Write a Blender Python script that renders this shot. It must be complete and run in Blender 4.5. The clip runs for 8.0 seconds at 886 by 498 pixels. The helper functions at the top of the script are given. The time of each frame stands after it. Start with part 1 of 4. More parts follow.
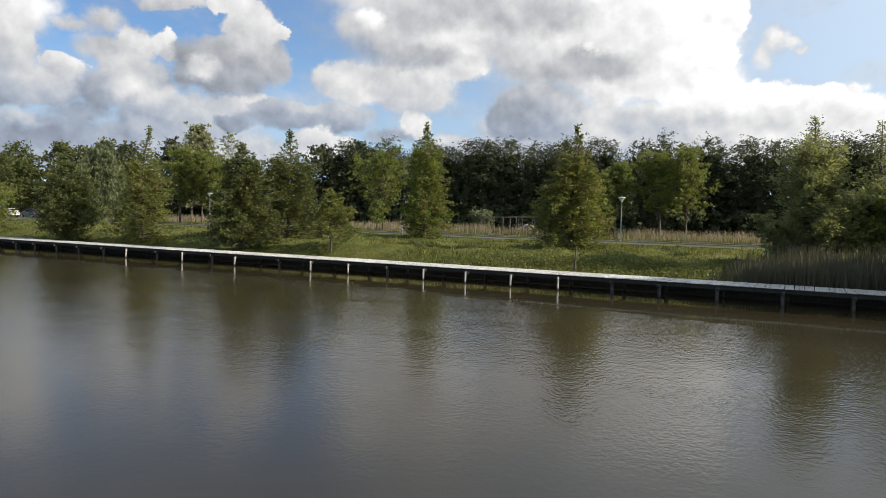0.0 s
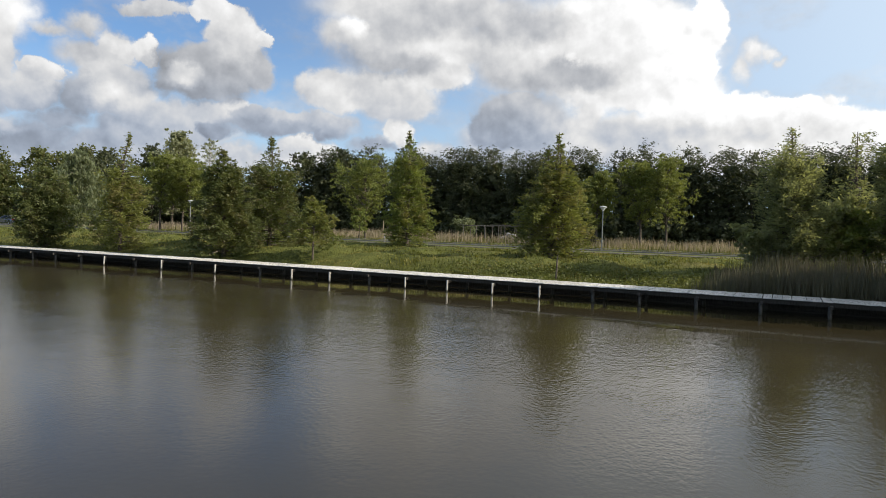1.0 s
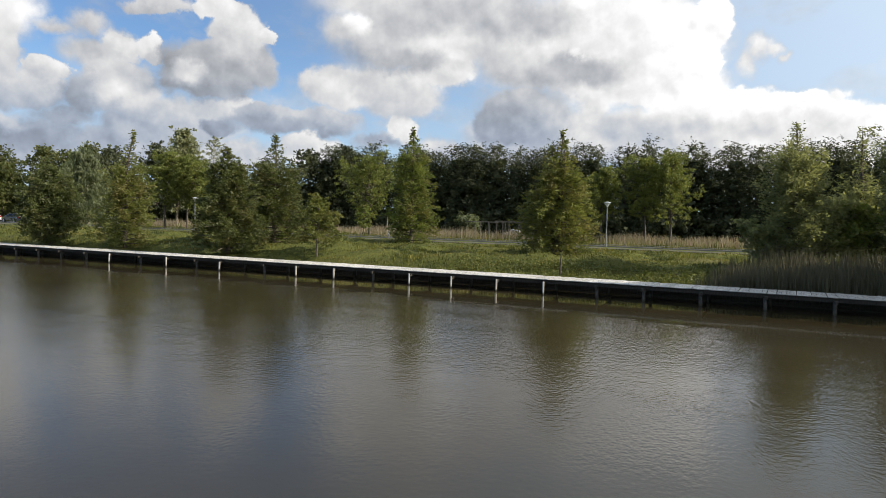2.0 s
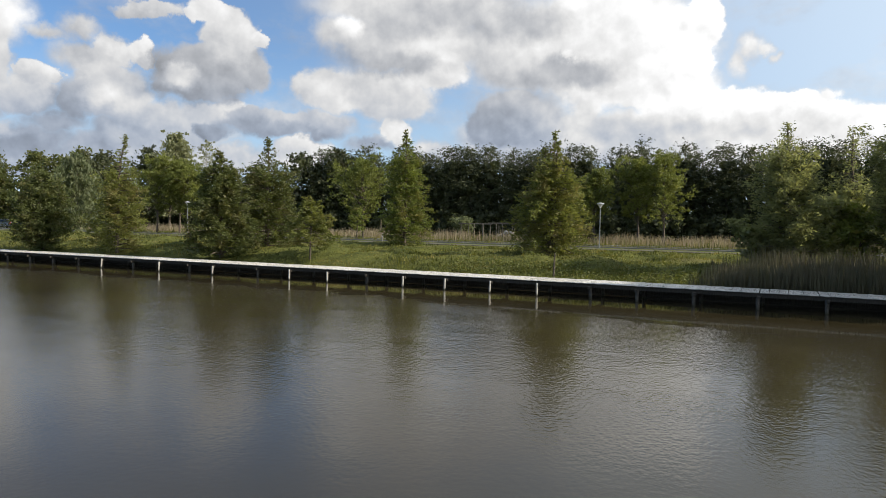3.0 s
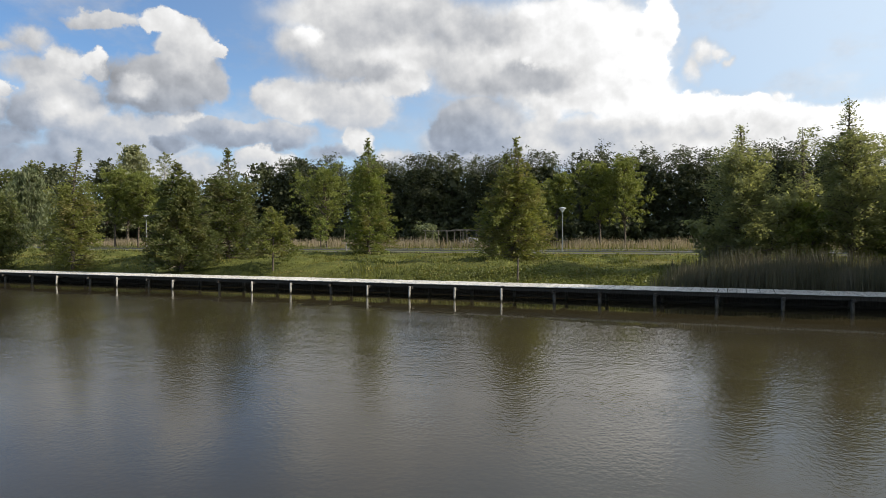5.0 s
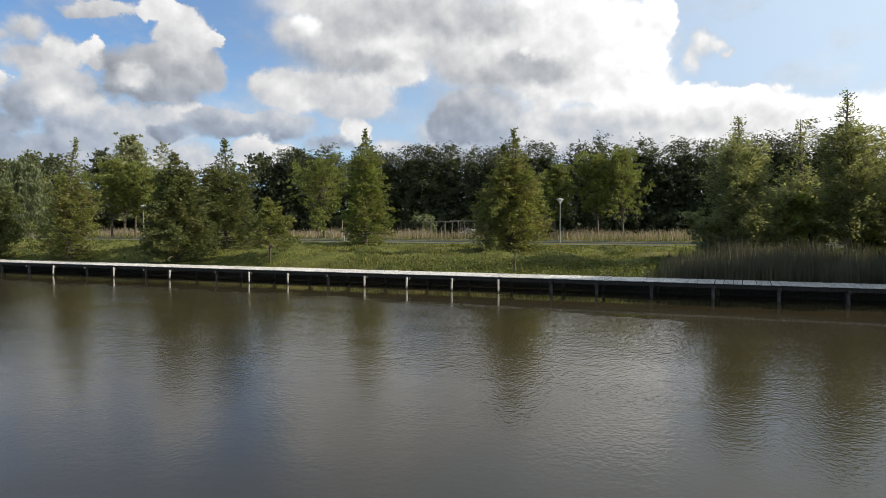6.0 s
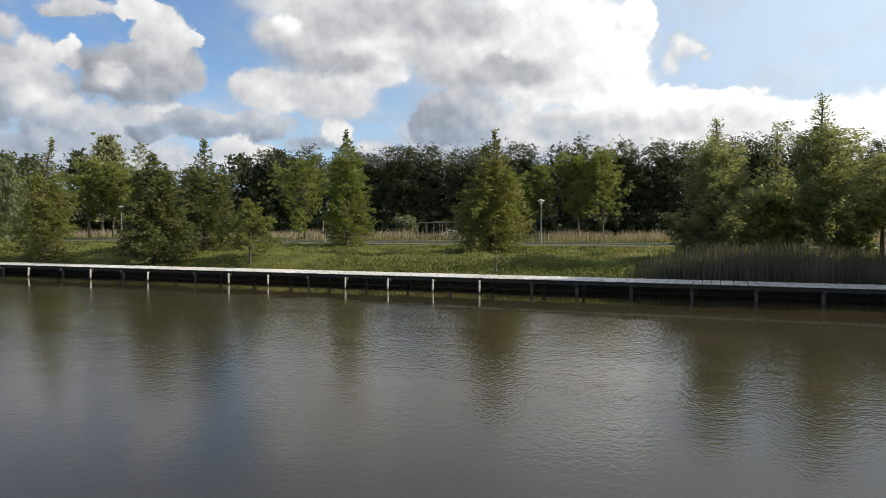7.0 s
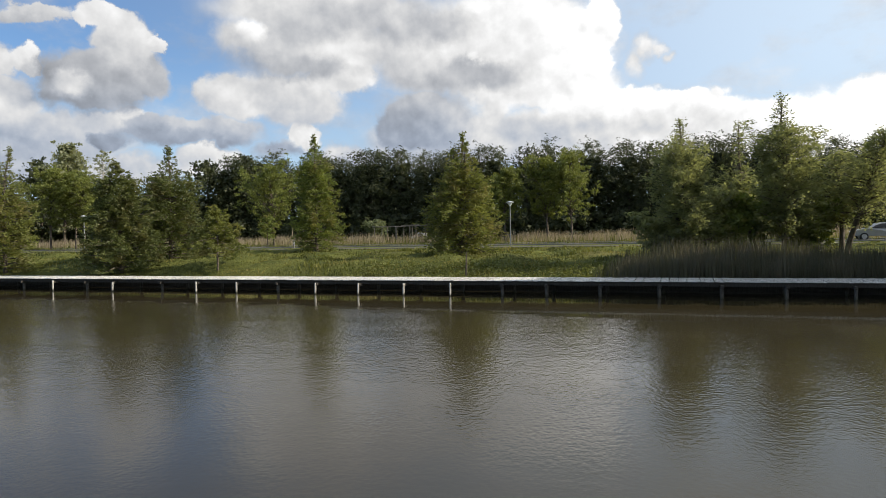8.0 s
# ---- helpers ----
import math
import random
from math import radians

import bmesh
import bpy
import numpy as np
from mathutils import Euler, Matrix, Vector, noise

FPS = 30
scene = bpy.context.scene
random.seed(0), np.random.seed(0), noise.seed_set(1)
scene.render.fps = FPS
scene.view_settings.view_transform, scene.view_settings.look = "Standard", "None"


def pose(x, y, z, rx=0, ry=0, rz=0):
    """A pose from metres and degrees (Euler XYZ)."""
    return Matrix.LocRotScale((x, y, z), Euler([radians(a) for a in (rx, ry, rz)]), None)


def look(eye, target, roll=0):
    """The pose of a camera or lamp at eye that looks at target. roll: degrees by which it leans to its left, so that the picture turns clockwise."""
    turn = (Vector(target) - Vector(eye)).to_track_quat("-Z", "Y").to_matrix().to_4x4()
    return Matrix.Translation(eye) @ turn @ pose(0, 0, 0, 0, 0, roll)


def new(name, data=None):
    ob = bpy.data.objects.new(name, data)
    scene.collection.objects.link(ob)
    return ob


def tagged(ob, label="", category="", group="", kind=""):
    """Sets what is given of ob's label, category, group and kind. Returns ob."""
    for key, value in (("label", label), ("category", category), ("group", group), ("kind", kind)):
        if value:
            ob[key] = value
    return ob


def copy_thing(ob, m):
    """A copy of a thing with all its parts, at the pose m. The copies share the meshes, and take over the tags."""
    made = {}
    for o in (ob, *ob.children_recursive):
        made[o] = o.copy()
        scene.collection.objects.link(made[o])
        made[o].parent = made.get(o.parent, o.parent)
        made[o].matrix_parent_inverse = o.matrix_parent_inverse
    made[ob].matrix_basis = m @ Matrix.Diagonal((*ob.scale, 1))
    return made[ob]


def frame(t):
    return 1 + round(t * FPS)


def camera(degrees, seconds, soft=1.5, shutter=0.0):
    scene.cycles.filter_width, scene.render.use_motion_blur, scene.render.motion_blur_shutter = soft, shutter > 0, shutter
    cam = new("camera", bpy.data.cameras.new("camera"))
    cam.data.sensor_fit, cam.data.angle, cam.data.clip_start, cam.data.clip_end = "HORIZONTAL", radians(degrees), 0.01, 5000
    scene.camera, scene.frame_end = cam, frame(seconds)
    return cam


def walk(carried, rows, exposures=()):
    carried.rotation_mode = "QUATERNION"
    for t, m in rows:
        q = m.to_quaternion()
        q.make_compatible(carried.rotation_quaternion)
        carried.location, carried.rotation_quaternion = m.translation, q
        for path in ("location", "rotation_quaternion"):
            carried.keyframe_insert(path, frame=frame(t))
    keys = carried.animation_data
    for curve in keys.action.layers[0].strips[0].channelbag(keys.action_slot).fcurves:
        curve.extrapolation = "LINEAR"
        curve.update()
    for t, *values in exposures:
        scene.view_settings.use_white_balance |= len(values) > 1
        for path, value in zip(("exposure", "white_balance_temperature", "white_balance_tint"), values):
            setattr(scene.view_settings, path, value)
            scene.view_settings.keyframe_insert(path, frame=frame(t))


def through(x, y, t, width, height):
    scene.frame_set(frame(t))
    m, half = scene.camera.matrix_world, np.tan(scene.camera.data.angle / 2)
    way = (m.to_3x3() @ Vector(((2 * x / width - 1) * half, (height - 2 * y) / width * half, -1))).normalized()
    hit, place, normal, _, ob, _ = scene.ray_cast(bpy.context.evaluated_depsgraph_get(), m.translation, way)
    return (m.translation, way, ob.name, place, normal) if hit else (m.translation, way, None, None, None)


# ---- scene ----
cam = camera(65.0, 8.0, soft=0.82)
# ---- camera ----
WALK = [
    (0, -0.124, -0.053, 2.87, 27.643, -2.425, 1.622),
    (0.5, -0.11, -0.047, 2.87, 27.013, -2.045, 1.46),
    (1, -0.097, -0.041, 2.87, 26.229, -1.686, 1.856),
    (1.5, -0.083, -0.035, 2.87, 26.105, -1.427, 1.826),
    (1.7, -0.077, -0.033, 2.87, 26.637, -1.806, 1.719),
    (2.8, -0.047, -0.02, 2.87, 26.221, -2.044, 1.316),
    (3, -0.041, -0.018, 2.87, 26.103, -1.802, 1.176),
    (3.5, -0.028, -0.012, 2.87, 24.755, -1.472, 0.832),
    (4, -0.014, -0.006, 2.87, 23.098, -1.404, 0.457),
    (4.5, 0, 0, 2.87, 23.07, -1.27, 0),
    (4.7, 0.006, 0.002, 2.87, 23.036, -1.075, -0.101),
    (5.8, 0.036, 0.015, 2.87, 23.892, -1.769, -0.252),
    (6, 0.041, 0.018, 2.87, 23.064, -1.911, -0.008),
    (6.5, 0.055, 0.024, 2.87, 22.103, -2.023, -0.167),
    (7, 0.069, 0.029, 2.87, 21.559, -1.824, -0.028),
    (7.5, 0.083, 0.035, 2.87, 18.662, -0.795, -0.983),
    (8, 0.097, 0.041, 2.87, 19.139, -1.592, -1.159),
]
walk(cam, [(t, pose(x, y, z, 90 + pitch, 0, yaw) @ pose(0, 0, 0, 0, 0, roll)) for t, x, y, z, yaw, pitch, roll in WALK])

# ---- sky and sun ----
SUN_BEARING = 79.0     # degrees clockwise from +Y
SUN_HEIGHT = 31.0
VIEW_BEARING = -23.07  # bearing from which the clouds' places are counted


class Nodes:
    """Short hand for node trees."""

    def __init__(self, tree):
        self.tree = tree
        tree.nodes.clear()

    def add(self, kind, inputs=None, **props):
        n = self.tree.nodes.new(kind)
        for k, v in props.items():
            setattr(n, k, v)
        for k, v in (inputs or {}).items():
            self.put(n.inputs[k], v)
        return n

    def put(self, socket, v):
        if isinstance(v, bpy.types.NodeSocket):
            self.tree.links.new(v, socket)
        elif isinstance(v, bpy.types.Node):
            self.tree.links.new(v.outputs[0], socket)
        else:
            socket.default_value = v

    def math(self, op, a, b=0.0, c=0.0):
        return self.add("ShaderNodeMath", {0: a, 1: b, 2: c}, operation=op).outputs[0]

    def vec(self, op, a, b=(0, 0, 0)):
        n = self.add("ShaderNodeVectorMath", {0: a, 1: b}, operation=op)
        return n.outputs["Value"] if op in ("LENGTH", "DOT_PRODUCT", "DISTANCE") else n.outputs[0]

    def noise(self, where, scale, detail=4.0, rough=0.55, color=False, distortion=0.0):
        n = self.add("ShaderNodeTexNoise", {"Vector": where, "Scale": scale, "Detail": detail, "Roughness": rough, "Distortion": distortion})
        return n.outputs["Color" if color else "Fac"]

    def ramp(self, fac, stops):
        n = self.add("ShaderNodeValToRGB", {"Fac": fac})
        e = n.color_ramp.elements
        while len(e) < len(stops):
            e.new(0.5)
        for k, (p, c) in zip(e, stops):
            k.position = p
            k.color = (*c, 1) if isinstance(c, tuple) else (c, c, c, 1)
        return n.outputs[0]

    def step(self, v, lo, hi, a=0.0, b=1.0, smooth=True):
        return self.add("ShaderNodeMapRange", {"Value": v, "From Min": lo, "From Max": hi, "To Min": a, "To Max": b},
                        interpolation_type="SMOOTHSTEP" if smooth else "LINEAR").outputs[0]

    def mix(self, fac, a, b, blend="MIX"):
        n = self.add("ShaderNodeMix", data_type="RGBA", blend_type=blend)
        for s, v in ((n.inputs[0], fac), (n.inputs[6], a), (n.inputs[7], b)):
            if isinstance(v, tuple) and len(v) == 3:
                v = (*v, 1)
            self.put(s, v)
        return n.outputs[2]


def build_sky():
    world = bpy.data.worlds.new("sky")
    world.use_nodes = True
    scene.world = world
    n = Nodes(world.node_tree)
    way = n.add("ShaderNodeTexCoord").outputs["Generated"]
    clear = n.add("ShaderNodeTexSky", sky_type="NISHITA", sun_disc=False, sun_elevation=radians(SUN_HEIGHT),
                  sun_rotation=radians(SUN_BEARING), air_density=1.0, dust_density=0.15, ozone_density=1.5)
    clear_light = n.vec("MULTIPLY", clear.outputs[0], (0.84 * SKY, 1.03 * SKY, 1.26 * SKY))
    b = radians(VIEW_BEARING)
    ahead = n.vec("DOT_PRODUCT", way, (math.sin(b), math.cos(b), 0))
    side = n.vec("DOT_PRODUCT", way, (math.cos(b), -math.sin(b), 0))
    up = n.add("ShaderNodeSeparateXYZ", {0: way}).outputs[2]
    az = n.math("MULTIPLY", n.math("ARCTAN2", side, ahead), 57.2958)
    el = n.math("MULTIPLY", n.math("ARCSINE", up), 57.2958)
    place = n.add("ShaderNodeCombineXYZ", {0: az, 1: el, 2: 0.0}).outputs[0]
    glow = n.step(n.vec("DOT_PRODUCT", way, sun_way()), -0.45, 0.65)
    # billows: the place is shifted by noise at two sizes
    big = n.vec("SUBTRACT", n.noise(way, 11.0, 3.0, 0.5, True), (0.5, 0.5, 0.5))
    small = n.vec("SUBTRACT", n.noise(way, 34.0, 7.0, 0.6, True), (0.5, 0.5, 0.5))
    puffed = n.vec("ADD", place, n.vec("ADD", n.vec("MULTIPLY", big, (2.4, 1.8, 0)), n.vec("MULTIPLY", small, (2.1, 1.9, 0))))
    # heaps of cloud from far to near: bearing, height, half width, half height in degrees, tone above and below, softness of the rim
    far = [(-39.1, 3.9, 5.0, 1.5, 0.86, 0.74, 0.3), (-35.1, 4.5, 5.2, 1.8, 0.84, 0.71, 0.3), (-28.2, 5.2, 4.7, 1.8, 0.9, 0.76, 0.3), (-21.7, 5.1, 5.5, 1.3, 0.88, 0.8, 0.3), (-14.4, 5.7, 2.8, 1.3, 0.97, 0.88, 0.15), (-9.2, 6.7, 2.1, 0.8, 0.73, 0.71, 0.4), (-7.0, 7.7, 1.2, 1.2, 1, 0.92, 0.15), (-4.1, 5.9, 2.8, 1.1, 0.88, 0.8, 0.35), (5.0, 7.0, 7.6, 2.7, 0.93, 0.82, 0.2), (13.7, 7.2, 7.9, 2.6, 0.98, 0.84, 0.2), (22.3, 7.0, 7.7, 3.0, 1.02, 0.9, 0.12), (33.2, 6.4, 6.7, 3.0, 1.03, 0.93, 0.15), (35.8, 9.0, 2.0, 1.3, 1.02, 0.96, 0.25), (28.0, 6.6, 6.2, 2.6, 1.02, 0.9, 0.12)]
    west = [(-40.0, 9.1, 3.7, 4.4, 0.9, 0.76, 0.2), (-36.7, 12.0, 2.5, 3.9, 0.97, 0.78, 0.12), (-37.5, 8.3, 2.3, 1.7, 0.78, 0.74, 0.35), (-32.5, 12.9, 1.6, 0.5, 0.86, 0.78, 0.6), (-30.5, 13.6, 1.3, 0.8, 0.9, 0.82, 0.5), (-34.6, 8.7, 2.6, 1.5, 0.9, 0.76, 0.25), (-33.3, 10.1, 1.3, 0.8, 1, 0.86, 0.12), (-30.0, 11.4, 2.3, 1.3, 0.82, 0.79, 0.35), (-28.6, 12.2, 1.3, 1.4, 0.95, 0.86, 0.2), (-26.8, 12.5, 1.1, 1.1, 1.02, 0.9, 0.1), (-28.8, 9.3, 3.2, 2.2, 0.9, 0.82, 0.15), (-31.4, 8.6, 1.4, 1.7, 0.73, 0.69, 0.35), (-28.0, 8.7, 2.4, 1.2, 0.97, 0.88, 0.35), (-27.2, 10.1, 1.3, 1.2, 0.86, 0.86, 0.5), (-28.0, 12.3, 1.0, 0.8, 1.03, 0.95, 0.3), (-35.2, 13.5, 1.7, 1.8, 1.02, 0.95, 0.5)]
    west_low = [(-35.8, 5.8, 3.0, 1.2, 0.8, 0.74, 0.35), (-33.8, 5.8, 3.2, 1.4, 0.71, 0.68, 0.4), (-36.5, 4.9, 3.2, 0.8, 0.67, 0.67, 0.5), (-36.2, 6.3, 1.5, 0.6, 0.88, 0.82, 0.6), (-24.2, 7.4, 4.9, 2.0, 0.9, 0.77, 0.25), (-28.6, 6.5, 1.9, 1.5, 0.71, 0.7, 0.5), (-20.2, 8.7, 1.5, 1.3, 1.02, 0.93, 0.15), (-25.8, 5.8, 2.8, 0.9, 0.8, 0.78, 0.6), (-22.3, 8.6, 2.5, 1.1, 0.84, 0.84, 0.5), (-32.5, 7.1, 2.2, 0.8, 0.71, 0.7, 0.6)]
    tower = [(-22.2, 11.4, 4.2, 2.0, 0.8, 0.7, 0.14), (-19.2, 12.1, 2.0, 2.1, 0.82, 0.74, 0.14), (-20.3, 14.1, 2.5, 2.0, 0.98, 0.84, 0.1), (-21.4, 15.6, 2.2, 1.0, 1, 0.92, 0.1), (-23.1, 15.4, 0.8, 0.5, 0.96, 0.9, 0.2), (-17.9, 14.2, 0.7, 0.7, 1.04, 0.92, 0.12), (-25.1, 11.2, 1.2, 1.9, 0.71, 0.68, 0.3), (-22.2, 10.1, 3.5, 0.8, 0.66, 0.65, 0.5), (-21.3, 11.9, 2.5, 1.5, 0.73, 0.74, 0.6), (-24.1, 11.1, 1.2, 0.8, 0.97, 0.86, 0.55), (-19.9, 13.3, 1.7, 0.9, 0.93, 0.86, 0.6), (-26.1, 15.5, 2.6, 0.6, 0.9, 0.78, 0.2)]
    streak = [(-15.8, 7.8, 5.0, 1.1, 0.8, 0.69, 0.2), (-19.1, 8.4, 1.3, 0.9, 0.77, 0.71, 0.2), (-21.5, 7.1, 1.4, 0.6, 0.74, 0.64, 0.2), (-16.5, 7.4, 4.4, 0.6, 0.66, 0.67, 0.5), (-12.9, 8.3, 2.4, 0.9, 0.82, 0.75, 0.3)]
    middle = [(-4.9, 17.3, 9.5, 2.1, 0.92, 0.84, 0.25), (-5.8, 14.7, 7.3, 2.8, 0.93, 0.84, 0.25), (-11.7, 15.1, 2.1, 1.6, 0.95, 0.84, 0.45), (-12.3, 10.6, 3.3, 1.7, 0.95, 0.86, 0.2), (-14.8, 10.9, 1.0, 1.0, 0.93, 0.84, 0.3), (-7.3, 10.4, 3.7, 2.2, 0.95, 0.86, 0.18), (-9.3, 11.4, 3.7, 1.5, 0.94, 0.88, 0.5), (-3.9, 12.4, 3.0, 1.6, 1, 0.92, 0.16), (-8.1, 15.9, 3.2, 1.4, 0.82, 0.8, 0.6), (-4.4, 16.9, 3.7, 0.9, 0.82, 0.8, 0.6), (-7.3, 13.0, 4.5, 1.0, 0.77, 0.73, 0.5), (-12.1, 10.2, 2.1, 1.1, 0.99, 0.93, 0.6), (-11.1, 15.6, 1.0, 0.7, 1.04, 0.95, 0.5), (-4.4, 14.4, 2.3, 0.9, 0.97, 0.94, 0.7)]
    east = [(3.6, 14.4, 5.8, 3.8, 0.95, 0.86, 0.2), (10.0, 14.1, 8.1, 4.8, 1.04, 0.97, 0.12), (16.8, 15.7, 1.7, 2.4, 1.05, 1, 0.1), (16.0, 13.0, 1.8, 2.1, 1.05, 1, 0.12), (13.5, 11.2, 5.0, 1.9, 1.03, 0.97, 0.2), (2.4, 9.2, 3.5, 2.3, 0.78, 0.71, 0.15), (1.1, 8.1, 2.4, 1.6, 0.73, 0.71, 0.15), (5.0, 8.6, 2.2, 2.7, 0.8, 0.77, 0.5), (8.1, 9.0, 1.6, 2.6, 1, 0.92, 0.4), (2.4, 16.2, 4.3, 1.4, 0.82, 0.78, 0.5), (5.7, 12.2, 5.1, 1.2, 0.76, 0.74, 0.45), (11.6, 7.7, 3.4, 1.7, 0.88, 0.84, 0.5), (1.4, 13.4, 2.7, 1.2, 0.92, 0.86, 0.5), (6.8, 13.6, 0.5, 0.3, 1.05, 1, 0.5)]
    puffs = [(20.3, 13.7, 1.1, 0.9, 1, 0.95, 0.6), (19.4, 12.7, 0.6, 1.0, 0.93, 0.9, 0.8), (21.4, 13.4, 0.6, 0.5, 0.97, 0.93, 0.6), (22.3, 12.8, 0.4, 0.3, 0.88, 0.86, 0.8), (17.3, 9.4, 5.2, 1.6, 1.04, 0.96, 0.12), (23.0, 8.8, 4.3, 1.4, 1.04, 0.96, 0.12), (25.6, 9.9, 0.8, 0.5, 1, 0.98, 0.5), (20.8, 7.9, 4.5, 0.8, 0.92, 0.9, 0.6), (14.9, 8.0, 3.7, 0.8, 0.9, 0.88, 0.6)]
    cover, tone = 0.0, 0.8
    for rows in (far, west, west_low, tower, streak, middle, east, puffs):
        for a, e, w, h, top, low, soft in rows:
            d = n.add("ShaderNodeVectorMath", {0: puffed, 1: (1 / w, 1 / h, 0), 2: (-a / w, -e / h, 0)}, operation="MULTIPLY_ADD").outputs[0]
            reach = n.vec("LENGTH", d)
            there = n.step(reach, 1.02 + soft, 0.95 - soft)
            lit = n.step(n.vec("DOT_PRODUCT", d, (0.45, 0.85, 0)), -0.85, 0.75, low, top)
            tone = n.add("ShaderNodeMix", {0: there, 2: tone, 3: lit}, data_type="FLOAT").outputs[0]
            cover = n.math("MAXIMUM", cover, there)
    # behind and high above the sky goes on as broken cloud
    rest = n.math("ADD", n.noise(way, 3.2, 7.0, 0.55), n.math("MULTIPLY_ADD", glow, 0.16, -0.11))
    away = n.math("MAXIMUM", n.step(n.math("ABSOLUTE", az), 42.0, 50.0), n.step(el, 19.5, 23.0))
    cover = n.add("ShaderNodeMix", {0: away, 2: cover, 3: n.step(rest, 0.50, 0.62)}, data_type="FLOAT").outputs[0]
    tone = n.add("ShaderNodeMix", {0: away, 2: tone, 3: n.step(rest, 0.52, 0.72, 0.92, 0.66)}, data_type="FLOAT").outputs[0]

    def relief(scale, shift, gain):
        """Billows lighter on the side of the light, by the fall of the noise towards it."""
        lower = n.noise(way, scale, 5.0, 0.5)
        upper = n.noise(n.vec("ADD", way, (0.5 * shift, 0.0, shift)), scale, 5.0, 0.5)
        return n.math("MULTIPLY", n.math("SUBTRACT", lower, upper), gain)
    tone = n.math("ADD", tone, n.math("ADD", relief(9.0, 0.03, 0.32), relief(26.0, 0.012, 0.30)))
    # thin torn cloud in the clear parts
    thin = n.noise(n.vec("MULTIPLY", way, (1, 1, 2.0)), 8.0, 7.0, 0.6)
    veil = n.step(thin, 0.46, 0.72, 0.0, 0.5)
    cover = n.math("MAXIMUM", cover, n.math("MULTIPLY", veil, n.math("SUBTRACT", 1.0, away)))
    # the cloud is brighter towards the sun
    tone = n.math("MINIMUM", n.math("MULTIPLY", tone, n.step(az, 2.0, 40.0, 1.0, 1.12)), 1.15)
    value = n.math("MULTIPLY", n.math("POWER", n.math("MAXIMUM", tone, 0.2), 2.2), CLOUD)
    far_shade = n.mix(n.step(el, 6.5, 12.5), (0.86, 0.99, 1.22), (0.96, 1.0, 1.08))
    tint = n.mix(n.step(tone, 0.68, 0.97), far_shade, (1.0, 1.0, 1.0))
    lit = n.vec("MULTIPLY", tint, n.add("ShaderNodeCombineXYZ", {0: value, 1: value, 2: value}).outputs[0])
    clear_light = n.mix(n.math("MULTIPLY", glow, 0.85), clear_light, (0.60, 0.70, 0.79))
    clear_light = n.mix(n.step(el, 14.0, 2.0, 0.0, 0.6), clear_light, (0.40, 0.51, 0.64))
    col = n.mix(cover, clear_light, lit)
    back = n.add("ShaderNodeBackground", {"Color": col, "Strength": 1.0})
    n.add("ShaderNodeOutputWorld", {"Surface": back.outputs[0]})


def sun_way():
    a, e = radians(SUN_BEARING), radians(SUN_HEIGHT)
    return (math.sin(a) * math.cos(e), math.cos(a) * math.cos(e), math.sin(e))


SKY = 0.08
CLOUD = 0.66
build_sky()
sun = new("sun", bpy.data.lights.new("sun", "SUN"))
sun.data.energy, sun.data.angle, sun.data.color = 5.4, radians(0.6), (1.0, 0.9, 0.74)
sun.matrix_world = look((0, 0, 60), Vector((0, 0, 60)) - Vector(sun_way()))
scene.view_settings.exposure = 0.42

# ---- materials ----


def material(name, build):
    m = bpy.data.materials.new(name)
    m.use_nodes = True
    n = Nodes(m.node_tree)
    n.add("ShaderNodeOutputMaterial", {"Surface": build(n)})
    return m


def principled(n, color, rough=0.8, bump=None, height=0.02, **more):
    inputs = {"Base Color": (*color, 1) if isinstance(color, tuple) else color, "Roughness": rough}
    for k, v in more.items():
        inputs[k.replace("_", " ")] = v
    if bump is not None:
        inputs["Normal"] = n.add("ShaderNodeBump", {"Height": bump, "Distance": height, "Strength": 1.0}).outputs[0]
    return n.add("ShaderNodeBsdfPrincipled", inputs).outputs[0]


def spot(n):
    return n.add("ShaderNodeNewGeometry").outputs["Position"]


def leaf_material(name, dark, light, dry=None, through=0.5):
    """Leaves: colour varies from leaf to leaf and in larger drifts, light comes through."""
    def build(n):
        g = n.add("ShaderNodeNewGeometry")
        one = g.outputs["Random Per Island"]
        drift = n.noise(g.outputs["Position"], 0.55, 2.0)
        f = n.math("ADD", n.math("MULTIPLY", one, 0.6), n.math("MULTIPLY", n.step(drift, 0.3, 0.7), 0.4))
        col = n.mix(f, dark, light)
        if dry:
            col = n.mix(n.math("MULTIPLY", n.step(n.noise(g.outputs["Position"], 0.9, 3.0), 0.48, 0.68), 0.75), col, dry)
        d = n.add("ShaderNodeBsdfPrincipled", {"Base Color": col, "Roughness": 0.5, "Specular IOR Level": 0.3}).outputs[0]
        warm = n.mix(1.0, col, (1.2, 1.16, 0.7), "MULTIPLY")
        t = n.add("ShaderNodeBsdfTranslucent", {"Color": warm}).outputs[0]
        return n.add("ShaderNodeMixShader", {0: through, 1: d, 2: t}).outputs[0]
    return material(name, build)


